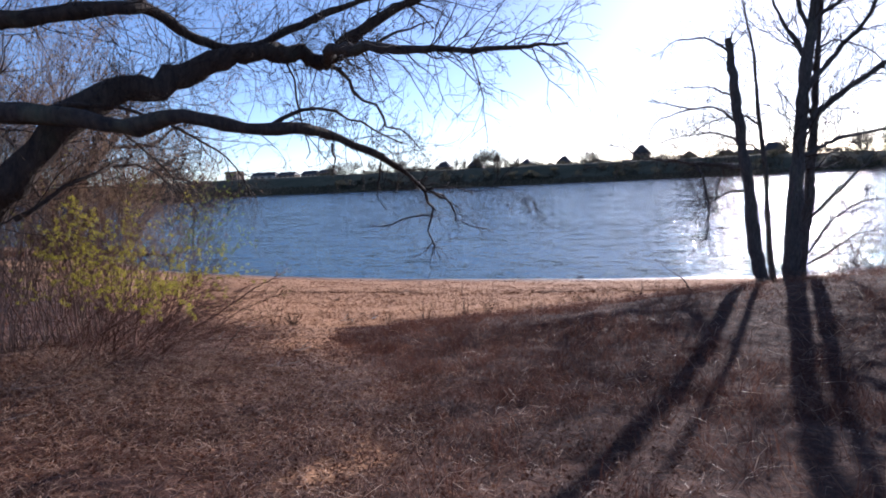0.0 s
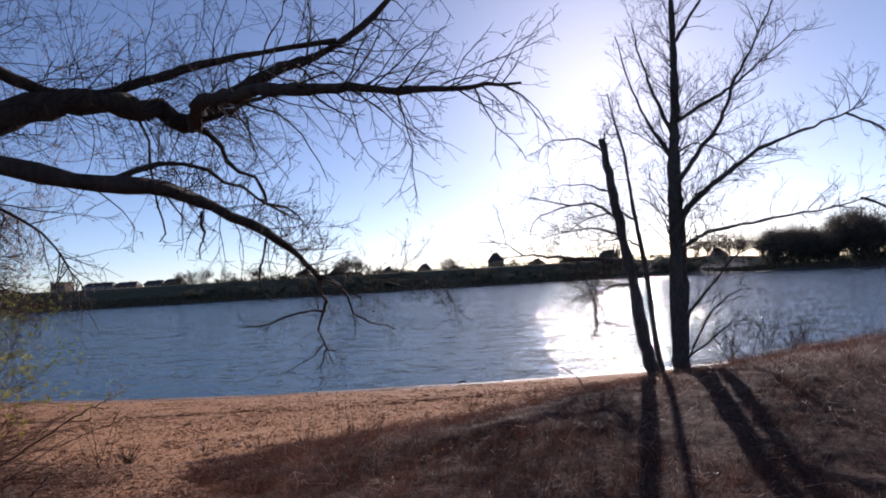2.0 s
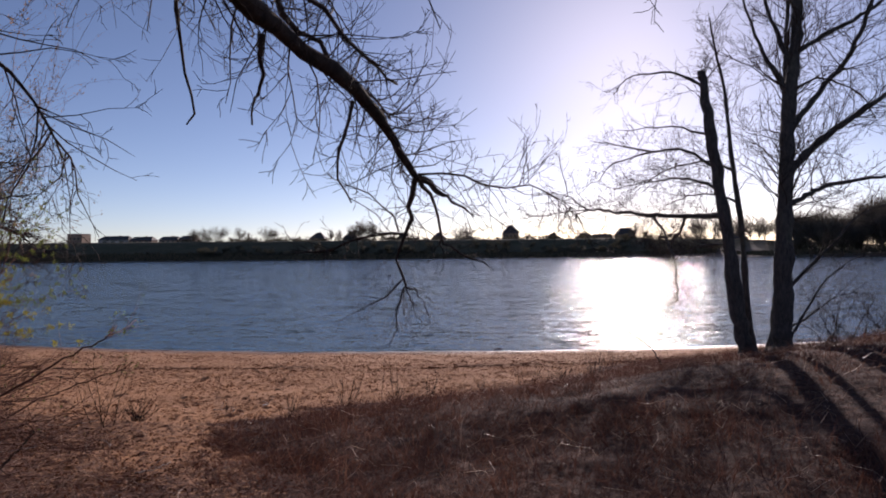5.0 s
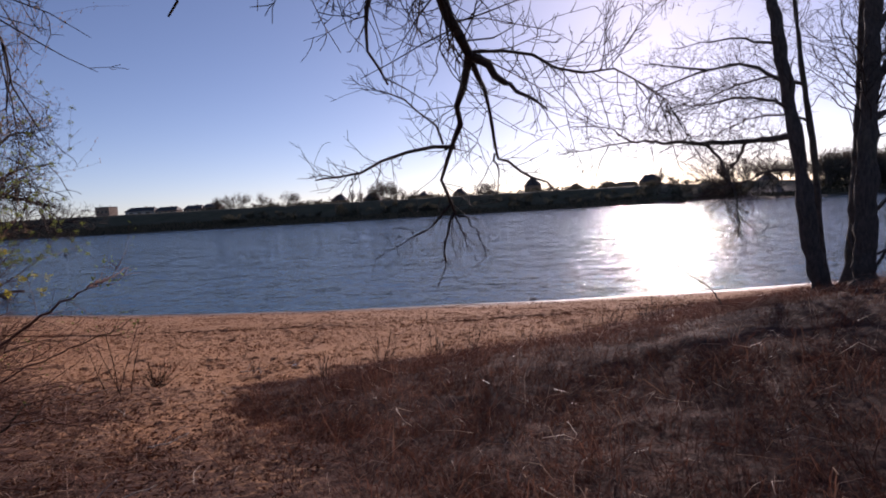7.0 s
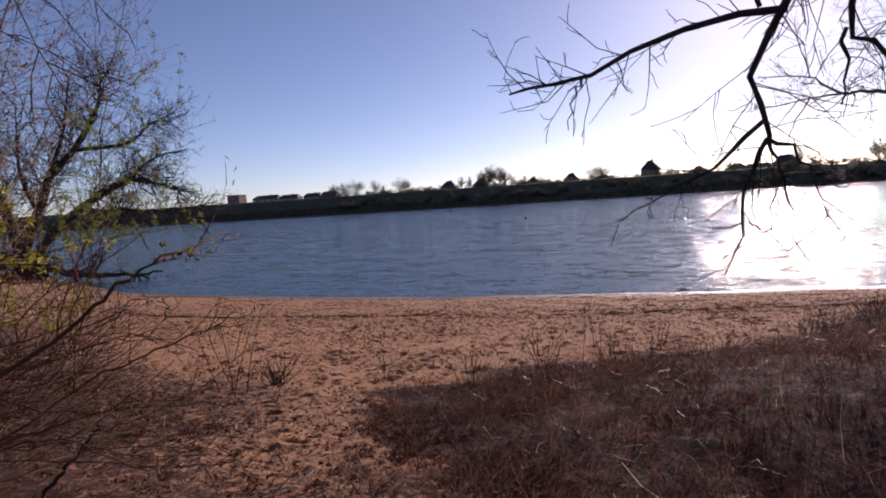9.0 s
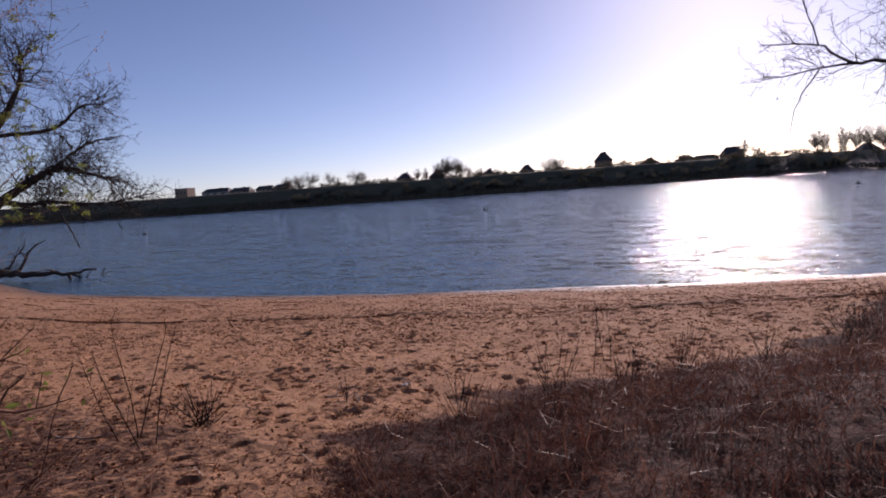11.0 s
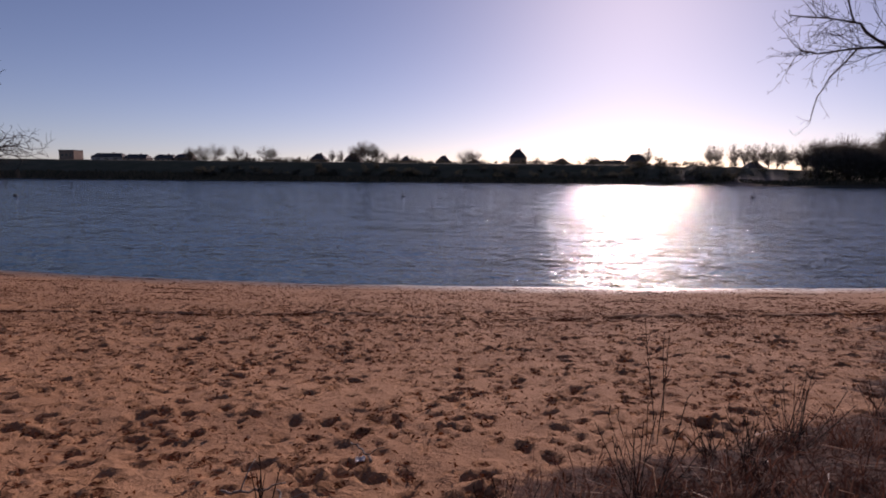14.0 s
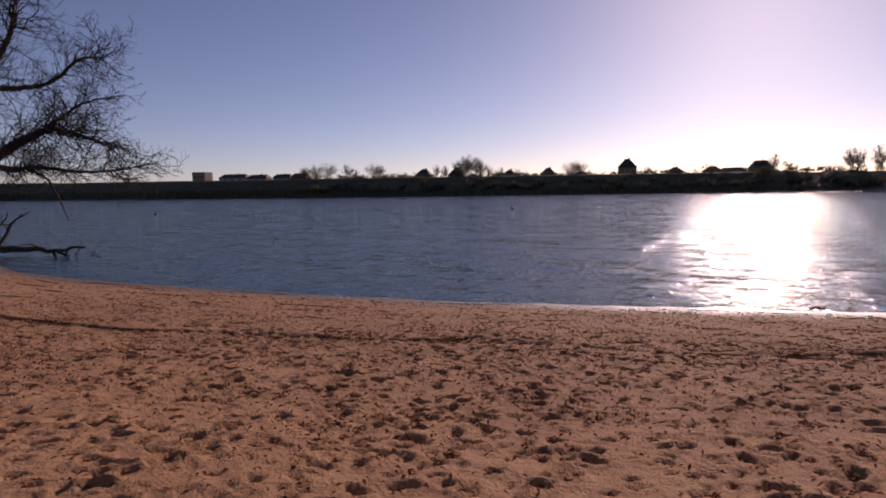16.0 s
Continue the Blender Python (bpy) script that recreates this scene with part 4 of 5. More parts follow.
fallen_branch((-47, 44.6, land_z(-47, 44.6)), [(-51.5, 44.8, 2.5), (-48.5, 44.2, 1.7), (-45.5, 43.8, 1.25), (-43.2, 43.4, 1.0)], 0.38, 0.12, "dark weathered log in the heap under the willow", 21, 8)
fallen_branch((-46, 44.0, land_z(-46, 44.0)), [(-49.5, 44.2, 1.9), (-46.8, 43.6, 1.5), (-44.2, 43.2, 1.4), (-41.6, 43.0, 0.9)], 0.32, 0.1, "dark weathered log in the heap under the willow", 22, 8)
fallen_branch((-45, 44.8, land_z(-45, 44.8)), [(-47.8, 45.0, 1.6), (-45.5, 44.4, 2.0), (-43.4, 44.2, 2.1), (-41.2, 44.2, 1.7)], 0.24, 0.06, "broken willow limb propped on the heap of logs", 23, 10)


# ---- shrubs beside the way ----
def shrub(at, label, stems, height, lean, seed, leaf=None, leaf_count=0, leaf_size=0.035, mat=None, spread=0.55, level=2, r=0.014, up=-0.015, leaf_from=0.0, bare=0.0, foot=0.45, kink=0.10, rate=1.6):
    rng = np.random.default_rng(seed)
    ob = thing("shrub", at, label, "shrub", "shrubs beside the way")
    tips = []
    for _ in range(stems):
        p = np.array(at) + rng.normal(size=3) * (foot, foot, 0) - (0, 0, 0.05)
        d = np.array((lean[0], lean[1], 1.0)) + rng.normal(size=3) * (spread, spread, 0.1)
        t = Tubes()
        grow(t, rng, p, d, height * rng.uniform(0.6, 1.15), r * rng.uniform(0.6, 1.2), level, up, rate, 0.5, kink, tips, (0.35, 0.9), rmin=0.0025)
        if t.n:
            hold(ob, t.make("stem", mat or M_REDTWIG))
    if leaf_count:
        skip = rng.random(len(tips) // 14 + 1) < bare
        tips = [t for k, t in enumerate(tips) if t[0][2] > leaf_from and not skip[k // 14]]
        hold(ob, tagged(leaves(tips, rng, leaf_count, leaf_size, "foliage", leaf, None, ""), kind="stuff"))
    return ob


def at_land(x, y):
    return (x, y, land_z(x, y))


shrub(at_land(-6.0, 10.0), "willow shrub with yellow-green young leaves on arching reddish stems", 11, 3.5, (1.15, -0.1), 31, M_LEAF, 9000, 0.026, spread=0.62, leaf_from=4.1, r=0.015, up=-0.03, bare=0.35, kink=0.17, rate=2.3)
shrub(at_land(-6.6, 9.5), "willow shrub with scattered yellowish catkins", 10, 3.8, (0.75, 0.1), 32, M_LEAF, 8000, 0.026, spread=0.65, leaf_from=4.1, r=0.014, up=-0.03, bare=0.4, kink=0.17, rate=2.3)
shrub(at_land(-7.6, 10.8), "willow shrub with scattered yellowish catkins", 12, 3.9, (0.4, 0.1), 29, M_LEAF, 10000, 0.026, leaf_from=4.0, r=0.013, bare=0.3, kink=0.16, rate=2.2)
for n, (x, y, h) in enumerate(((-9.2, 11.4, 7.5), (-10.6, 12.4, 8.5), (-8.4, 12.0, 6.5), (-9.6, 13.2, 8.5), (-8.2, 12.9, 5.5), (-8.7, 10.4, 7.5), (-10.4, 11.0, 9.0), (-10.8, 14.4, 9.0))):
    shrub(at_land(x, y), "tall thicket of fine beige bare shoots", 19, h, (0.0, 0.0), 150 + n, M_BUD, 11500, 0.045, spread=0.2, up=0.03, r=0.013, mat=M_BRAMBLE, leaf_from=3.5, kink=0.13, rate=1.2)
for n, (x, y, h) in enumerate(((-4.5, 9.2, 1.2), (-3.5, 8.4, 0.8), (-5.4, 8.5, 1.3), (-3.3, 10.0, 0.8), (-4.4, 7.4, 0.9), (-2.9, 7.0, 0.6), (-5.2, 10.2, 1.1), (-6.2, 8.0, 1.3), (-4.0, 9.9, 1.0), (-5.0, 9.4, 1.3))):
    shrub(at_land(x, y), "low tangle of dead brown bramble stems", 30, h * 1.6, (0.25, -0.1), 130 + n, None, 0, spread=1.3, r=0.0048, up=-0.16, mat=M_BRAMBLE, kink=0.2, rate=1.6)


def whip_shrub(at, label, stems, reach, seed, leaf_count=0, r=0.0095):
    """Long supple stems that arch over to one side, with a few side twigs; reach: the box in which they end."""
    rng = np.random.default_rng(seed)
    ob = thing("shrub", at, label, "shrub", "shrubs beside the way")
    tips = []
    for _ in range(stems):
        p = np.array(at) + rng.normal(size=3) * (0.4, 0.3, 0) - (0, 0, 0.05)
        q = np.array([rng.uniform(a, b) for a, b in reach])
        mid = p * 0.55 + q * 0.45 + (0, 0, rng.uniform(0.1, 0.45)) + rng.normal(size=3) * 0.12
        late = p * 0.2 + q * 0.8 + (0, 0, rng.uniform(0.0, 0.25)) + rng.normal(size=3) * 0.08
        line = bend([p, mid, late, q], 22, rng, 0.012)
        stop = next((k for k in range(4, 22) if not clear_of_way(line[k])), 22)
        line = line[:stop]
        t = Tubes()
        t.add(line, np.linspace(r * rng.uniform(0.7, 1.2), 0.0025, 22)[:stop], 5, 0.05, rng)
        clothe(t, rng, line, int(rng.integers(5, 11)), 0.55, 0.0042, 1, 0.02, 1.6, 0.25, tips=tips, spread=(0.3, 0.8), kink=0.14, rmin=0.0022)
        hold(ob, t.make("stem", M_REDTWIG))
    if leaf_count and tips:
        hold(ob, tagged(leaves(tips, rng, leaf_count, 0.04, "foliage", M_GREENLEAF, None, ""), kind="stuff"))


whip_shrub(at_land(-6.2, 11.0), "bare reddish shrub with long whips arching over the sand", 17, ((-5.3, -4.0), (12.0, 13.2), (2.95, 3.7)), 33, 50)
whip_shrub(at_land(-6.7, 11.5), "bare thicket of reddish whips with a few fresh leaves", 11, ((-6.3, -5.0), (12.6, 14.0), (2.9, 3.9)), 34, 70)
whip_shrub(at_land(-5.7, 10.6), "low bare thicket of reddish whips over the litter", 12, ((-4.9, -3.3), (11.0, 12.6), (2.45, 3.2)), 40, 0, 0.0075)


def leaning_sapling(at, label, seed, branches, leaf_count):
    """A slender young stem that leans out, forking, with leaf tufts at its ends."""
    rng = np.random.default_rng(seed)
    ob = thing("sapling", at, label, "shrub")
    tips = []
    for r0, r1, ctrl in branches:
        line = bend(ctrl, 24, rng, 0.012)
        t = Tubes()
        t.add(line, np.linspace(r0, r1, 24), 6, 0.06, rng)
        clothe(t, rng, line, 9, 0.4, 0.004, 1, 0.02, 1.6, 0.35, tips=tips if r1 < 0.003 else None, spread=(0.3, 0.8), kink=0.14, rmin=0.0022)
        hold(ob, t.make("stem", M_REDTWIG))
    hold(ob, tagged(leaves(tips, rng, leaf_count, 0.04, "foliage", M_GREENLEAF, None, ""), kind="stuff"))


leaning_sapling(at_land(-5.6, 10.7), "bare leaning sapling with fresh green leaf tufts at its tips", 41, (
    (0.018, 0.0028, (at_land(-5.6, 10.7), (-4.9, 11.2, 3.15), (-4.3, 11.6, 3.55), (-3.95, 11.7, 3.78), (-3.42, 11.5, 4.0), (-3.2, 11.5, 4.12), (-3.2, 11.9, 4.19), (-3.33, 12.25, 4.21))),
    (0.008, 0.0025, ((-3.2, 11.5, 4.12), (-3.4, 11.9, 4.11), (-3.65, 12.3, 4.08), (-3.8, 12.6, 4.1))),
    (0.013, 0.0028, (at_land(-5.6, 10.7), (-5.2, 11.7, 2.8), (-4.8, 12.5, 3.15), (-4.45, 12.65, 3.32), (-3.9, 12.6, 3.5), (-3.5, 12.5, 3.68)))), 90)
shrub(at_land(-9.6, 16.2), "tall willow shrub with small fresh green leaves", 17, 4.8, (0.75, 0.1), 35, M_GREENLEAF, 12000, 0.034, r=0.018, spread=0.34, leaf_from=4.1, bare=0.2, foot=0.6, up=0.012, kink=0.13, rate=2.2)
shrub(at_land(-10.2, 15.9), "low willow shrub with yellow-green young leaves", 18, 2.2, (0.15, 0.0), 36, M_LEAF, 9000, 0.032, r=0.013, leaf_from=2.7, bare=0.2, kink=0.15, rate=2.2)
shrub(at_land(11.2, 22.6), "tangle of bare shoots at the foot of the trunks", 22, 2.0, (0.2, 0.0), 37, None, 0, mat=M_TWIG)
shrub(at_land(13.5, 24.0), "low bare shrub in the grass", 22, 1.8, (-0.1, 0.1), 38, None, 0, mat=M_TWIG)
shrub(at_land(16.5, 27.0), "low bare shrub in the grass", 24, 2.2, (-0.2, 0.1), 39, None, 0, mat=M_TWIG)


# ---- dry grass, litter and stalks ----
def blades(name, label, count, region, height, mat, seed, lie=0.9, width=0.006, clump=7, tuft=0.10):
    """Bent grass blades in loose tufts over the ground; region(x, y) gives the chance to stand there."""
    rng = np.random.default_rng(seed)
    box = region(None, None)
    centres = []
    while len(centres) * clump < count:
        cx, cy = rng.uniform(box[0], box[1]), rng.uniform(box[2], box[3])
        if rng.random() < region(cx, cy):
            centres.append((cx, cy))
    c = np.repeat(np.array(centres), clump, 0)
    n = len(c)
    drift = np.repeat(rng.normal(size=(len(centres), 2)) * lie * 0.6, clump, 0)
    x, y = c[:, 0] + rng.normal(size=n) * tuft, c[:, 1] + rng.normal(size=n) * tuft
    h = (height * np.repeat(rng.uniform(0.4, 1.3, len(centres)), clump) * rng.uniform(0.4, 1.25, n))[:, None]
    p = np.stack([x, y, land(x, y) - 0.03], 1)
    d = np.concatenate([drift + rng.normal(size=(n, 2)) * lie * 0.6, np.ones((n, 1))], 1)
    d /= np.linalg.norm(d, axis=1, keepdims=True)
    side = np.stack([-d[:, 1], d[:, 0], 0 * x], 1) + rng.normal(size=(n, 3)) * 0.3
    side *= width * rng.uniform(0.6, 1.4, (n, 1)) / np.linalg.norm(side, axis=1, keepdims=True)
    m1 = p + d * h * 0.55
    d2 = d + np.concatenate([drift, -0.5 - 0.8 * rng.random((n, 1))], 1) * 0.8
    m2 = m1 + d2 / np.linalg.norm(d2, axis=1, keepdims=True) * h * 0.5
    v = np.stack([p - side, p + side, m1 + side * 0.8, m1 - side * 0.8, m2], 1).reshape(-1, 3)
    k = np.arange(n)[:, None] * 5
    loops = (k + np.array([0, 1, 2, 3, 3, 2, 4])).ravel()
    starts = (np.arange(n)[:, None] * 7 + np.array([0, 4])).ravel()
    return tagged(array_mesh(name, v, loops, starts, mat, False), label, "grass", kind="stuff")


def right_grass(x, y):
    if x is None:
        return (-4, 16, 1, 34)
    over = x - lerp(y, RIGHT_Y, RIGHT_X) + ragged(x, y)
    far = 1.0 if y < 20 else 0.6
    return 0.02 * far if over < -0.2 and over > -0.9 else 0.0 if over < -0.2 else far * min(1.0, 0.3 + over * 0.6)


def left_grass(x, y):
    if x is None:
        return (-13, 1.5, 2, 20)
    under = lerp(x, LEFT_X, LEFT_Y) - y
    return 0.0 if under < 0 or x > lerp(y, RIGHT_Y, RIGHT_X) else float(np.clip((0.12 + under * 0.14) * (0.35 + 0.65 * min(1.0, abs(x - lerp(y, WAY_Y, WAY_X)) / 1.2)), 0, 1))


blades("dry_grass", "matted brown dry grass on the shore bank", 78000, right_grass, 0.21, M_GRASS, 41, 1.7, 0.0038, 14, 0.15)
blades("dry_grass", "tall dry tufts in the shore grass", 30000, right_grass, 0.46, M_GRASS, 45, 0.8, 0.0034, 24, 0.13)
def bank_edge(x, y):
    if x is None:
        return (-4, 10, 9, 28)
    over = x - lerp(y, RIGHT_Y, RIGHT_X) + ragged(x, y)
    return 0.0 if over < 0 or over > 7 else min(1.0, 0.25 + 0.5 * over) * (1.0 if over < 4 else 0.55)


blades("dry_grass", "dense dark dead weeds on the edge of the bank", 42000, bank_edge, 0.33, M_GRASS, 49, 0.9, 0.0042, 12, 0.11)
blades("dry_grass", "scattered bleached straw among the dry grass", 6500, right_grass, 0.50, M_STRAW, 42, 1.5, 0.0032, 3, 0.25)
blades("dry_grass", "thin brown grass and straw under the shrubs", 24000, left_grass, 0.20, M_GRASS, 43, 1.8, 0.0045, 8)
blades("dry_grass", "bleached straw arching under the shrubs", 9000, left_grass, 0.36, M_STRAW, 44, 1.8, 0.0035, 5, 0.16)


def willow_foot(x, y):
    if x is None:
        return (-60, -41.5, 41, 48)
    return 1.0 if y > 43.2 + 0.25 * (x + 46) and land_z(x, y) > 0.15 else 0.0


blades("dry_grass", "reddish dry grass round the foot of the leaning willow", 9000, willow_foot, 0.5, M_GRASS, 50, 1.2, 0.012, 9, 0.25)


def litter(name, label, count, region, length, mat, seed, r=0.004, lift=0.02, heap=1):
    """Dead twigs and stalks lying about."""
    rng = np.random.default_rng(seed)
    t, box = Tubes(), region(None, None)
    made = 0
    while made < count:
        if made % heap == 0:
            hx, hy = rng.uniform(box[0], box[1]), rng.uniform(box[2], box[3])
            if rng.random() > region(hx, hy):
                continue
        x, y = (hx, hy) if heap == 1 else (hx + rng.normal() * 0.06, hy + rng.normal() * 0.04)
        L, a = length * rng.uniform(0.3, 1.3), rng.uniform(0, 6.28)
        p = []
        for s in (-0.5, 0.05, 0.5):
            a += rng.normal() * 0.25
            q = (x + math.cos(a) * L * s, y + math.sin(a) * L * s)
            p.append((*q, land_z(*q) + lift * rng.uniform(0.2, 2.0)))
        t.add(p, np.linspace(r, r * 0.5, 3) * rng.uniform(0.6, 1.3), 3)
        made += 1
    return tagged(t.make(name, mat), label, "litter", kind="stuff")


litter("dead_twigs", "dead twigs and stalks strewn under the shrubs", 6500, left_grass, 0.34, M_STRAW, 51)
litter("dead_twigs", "dark dead twigs strewn under the shrubs", 2600, left_grass, 0.40, M_REDTWIG, 52, 0.0045)
litter("dead_twigs", "bleached stalks lying in the dry grass", 2000, right_grass, 0.36, M_STRAW, 53, 0.004, 0.12)


def bank(x, y):
    if x is None:
        return (-8, 4, 2.5, 11)
    return 1.0 if x < 1.2 else 0.45


litter("dead_twigs", "pale straw and twigs strewn over the bank", 12500, bank, 0.16, M_STRAW, 57, 0.0032, 0.06)
blades("dry_grass", "pale straw lying over the bank", 15000, bank, 0.19, M_STRAW, 46, 2.4, 0.0028, 4, 0.2)


def trodden(x, y):
    if x is None:
        return (-9.5, -1.5, 10.5, 18)
    under = lerp(x, LEFT_X, LEFT_Y) + 0.7 - y
    return 0.0 if under < 0 else min(1.0, 0.25 + 0.3 * under)


blades("dry_grass", "low dark tufts of dead weed in the trodden sand", 16000, trodden, 0.11, M_GRASS, 48, 2.0, 0.005, 40, 0.075)


def trodden_edge(x, y):
    """Dark trodden weed where the way leaves the grass."""
    if x is None:
        return (-5.2, -1.8, 13.2, 17.2)
    e = x - lerp(y, RIGHT_Y, RIGHT_X)
    return max(0.0, 1 - abs(e - 0.25) / 0.75) * (0.35 + 0.65 * max(0.0, math.sin(4.1 * x + 1.3 * y) * math.sin(3.3 * y - 1.7 * x)))


blades("dry_grass", "dark trodden clumps of dead weed at the edge of the sand", 14000, trodden_edge, 0.12, M_GRASS, 49, 1.6, 0.005, 50, 0.07)


def wrack_line(x, y):
    if x is None:
        return (-40, 12, 24, 40)
    d = y - lerp(x, WRACK_X, WRACK_Y) - 0.05 * math.sin(x * 2.9) - 0.03 * math.sin(x * 7.3)
    if x < -11.5:
        return math.exp(-(((d + 0.06) / 0.09) ** 2)) * (0.45 if x < -19 else 1.0) + 0.003
    heap = max(0.12, 0.45 + 0.55 * math.sin(x * 0.55 + 1) * math.sin(x * 1.45 + 0.6) + 0.25 * math.sin(x * 5.1))
    heap = max(heap, 1.0 if abs(x + 10.7) < 0.7 else 0.0)
    return heap * math.exp(-((d / 0.24) ** 2)) + 0.05 * math.exp(-((d / 1.3) ** 2)) + 0.006


def swash(x, y):
    """Thin streaks of bits that single waves dropped between the debris line and the water."""
    if x is None:
        return (-30, 9, 26.8, 36)
    k = lerp(x, SHORE_X, SHORE_Y) - y
    if k < 0.35 or y < lerp(x, WRACK_X, WRACK_Y):
        return 0.0
    return 0.03 + sum(math.exp(-(((k - c - 0.25 * math.sin(x * f + c)) / 0.07) ** 2)) * max(0.0, math.sin(x * f * 1.7 + 3 * c)) for c, f in ((0.6, 0.5), (1.5, 0.8), (2.6, 0.6), (3.8, 1.1), (5.0, 0.7)))


litter("washed_up_debris", "dark line of washed-up plant bits along the beach", 11000, wrack_line, 0.14, M_WRACK_PITSHADE, 54, 0.008, 0.02)
litter("washed_up_debris", "thin streaks of plant bits between the debris line and the water", 5000, swash, 0.13, M_WRACK_PITSHADE, 61, 0.007, 0.01)


def leaf_bits_and_pit_shade(count_each):
    """Small dark leaf and plant bits set in the footprints; their colour deepens the pits' shade."""
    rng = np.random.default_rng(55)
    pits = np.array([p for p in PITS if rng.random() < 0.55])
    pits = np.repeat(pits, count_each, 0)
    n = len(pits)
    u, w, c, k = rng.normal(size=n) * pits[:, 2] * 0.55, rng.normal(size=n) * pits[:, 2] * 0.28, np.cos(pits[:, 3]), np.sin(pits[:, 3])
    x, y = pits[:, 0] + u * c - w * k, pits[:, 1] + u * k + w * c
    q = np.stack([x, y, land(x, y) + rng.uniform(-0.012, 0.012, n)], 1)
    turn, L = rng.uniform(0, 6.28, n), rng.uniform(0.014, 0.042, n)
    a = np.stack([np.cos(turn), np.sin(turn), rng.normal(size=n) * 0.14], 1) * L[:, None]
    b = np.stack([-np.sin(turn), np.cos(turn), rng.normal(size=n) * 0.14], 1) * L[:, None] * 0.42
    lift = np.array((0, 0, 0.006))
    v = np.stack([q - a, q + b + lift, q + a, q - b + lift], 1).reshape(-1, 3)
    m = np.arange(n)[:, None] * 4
    o = array_mesh("leaf_bits_and_pit_shade", v, (m + np.array([0, 1, 2, 0, 2, 3])).ravel(), np.arange(n * 2) * 3, M_WRACK_PITSHADE, False)
    tagged(o, "small dark leaf bits that paint shade into the footprints in the sand", "litter", kind="stuff")


leaf_bits_and_pit_shade(6)


def leaf_litter(count, region, label, seed, mat):
    """Curled dead leaves strewn over the ground."""
    rng = np.random.default_rng(seed)
    box = region(None, None)
    spots = []
    while len(spots) < count:
        x, y = rng.uniform(box[0], box[1]), rng.uniform(box[2], box[3])
        if rng.random() < region(x, y):
            spots.append((x, y))
    x, y = np.array(spots).T
    q = np.stack([x, y, land(x, y) + rng.uniform(0.0, 0.05, count)], 1)
    turn, L = rng.uniform(0, 6.28, count), rng.uniform(0.012, 0.034, count)
    a = np.stack([np.cos(turn), np.sin(turn), rng.normal(size=count) * 0.35], 1) * L[:, None]
    b = np.stack([-np.sin(turn), np.cos(turn), rng.normal(size=count) * 0.45], 1) * L[:, None] * 0.45
    lift = np.stack([0 * L, 0 * L, L * rng.uniform(0.1, 0.6, count)], 1)
    v = np.stack([q - a, q + b + lift, q + a, q - b + lift], 1).reshape(-1, 3)
    m = np.arange(count)[:, None] * 4
    tagged(array_mesh("leaf_bits_and_pit_shade", v, (m + np.array([0, 1, 2, 0, 2, 3])).ravel(), np.arange(count * 2) * 3, mat, False), label, "litter", kind="stuff")


leaf_litter(26000, bank, "curled brown dead leaves strewn over the bank", 58, M_DEADLEAF)


def open_beach(x, y):
    if x is None:
        return (-20, 7, 15, 33)
    return 0.0 if x > lerp(y, RIGHT_Y, RIGHT_X) else 0.3 + 0.7 * max(0.0, math.sin(x * 1.3 + 2 * math.sin(y * 0.8)) * math.sin(y * 1.1 + x * 0.4))


# plant bits, and dark dashes for the shade of pits finer than the mesh
leaf_litter(17000, open_beach, "small dark plant bits on the open sand, also painting the shade of tiny pits", 60, M_WRACK_PITSHADE)
leaf_litter(9000, trodden, "dark dead leaves trodden into the sand", 59, M_DEADLEAF)


def stalk(at, height, label, seed, stems=1, thick=0.006, splay=0.12):
    rng = np.random.default_rng(seed)
    ob = thing("dry_stalk", at, label, "plant", "dry stalks on the beach")
    t = Tubes()
    for _ in range(stems):
        p = np.array(at) + rng.normal(size=3) * (0.06, 0.06, 0) - (0, 0, 0.04)
        grow(t, rng, p, np.array((0.03, 0, 1)) + rng.normal(size=3) * (splay, splay, 0), height * rng.uniform(0.7, 1.1), thick, 1, 0.03, 3.0, 0.16, 0.05, None, (0.3, 0.7))
    hold(ob, t.make("stem", M_TWIG))
    return ob


stalk(at_land(-6.35, 16.1), 1.35, "tall dry brown weed stalk standing in the sand", 61, 3, 0.007, 0.16)
stalk(at_land(-6.0, 16.0), 1.3, "tall dry brown weed stalk standing in the sand", 62, 2, 0.007, 0.2)
stalk(at_land(-6.0, 16.8), 0.5, "low dark clump of dry weed in the sand", 63, 40, 0.005, 0.7)
stalk(at_land(-1.5, 19.1), 0.95, "thin dry weed stalk at the edge of the grass", 64, 1)
stalk(at_land(-1.2, 19.8), 1.15, "tall thin dry weed stalk at the edge of the grass", 67, 2)
stalk(at_land(-1.1, 18.9), 0.35, "low clump of dry weed at the edge of the grass", 65, 20, 0.005, 0.6)
stalk(at_land(-4.7, 17.9), 0.3, "small dry sprig in the sand", 66, 6)

for n in range(14):
    y = 17.2 + 0.62 * n
    x = lerp(y, RIGHT_Y, RIGHT_X) + 0.5 + 0.75 * math.sin(n * 2.3) ** 2
    stalk(at_land(x, y), 0.5 + 0.3 * math.sin(n * 1.7) ** 2, "dark upright clump of dead weed on the bank", 300 + n, 16, 0.004, 0.4)

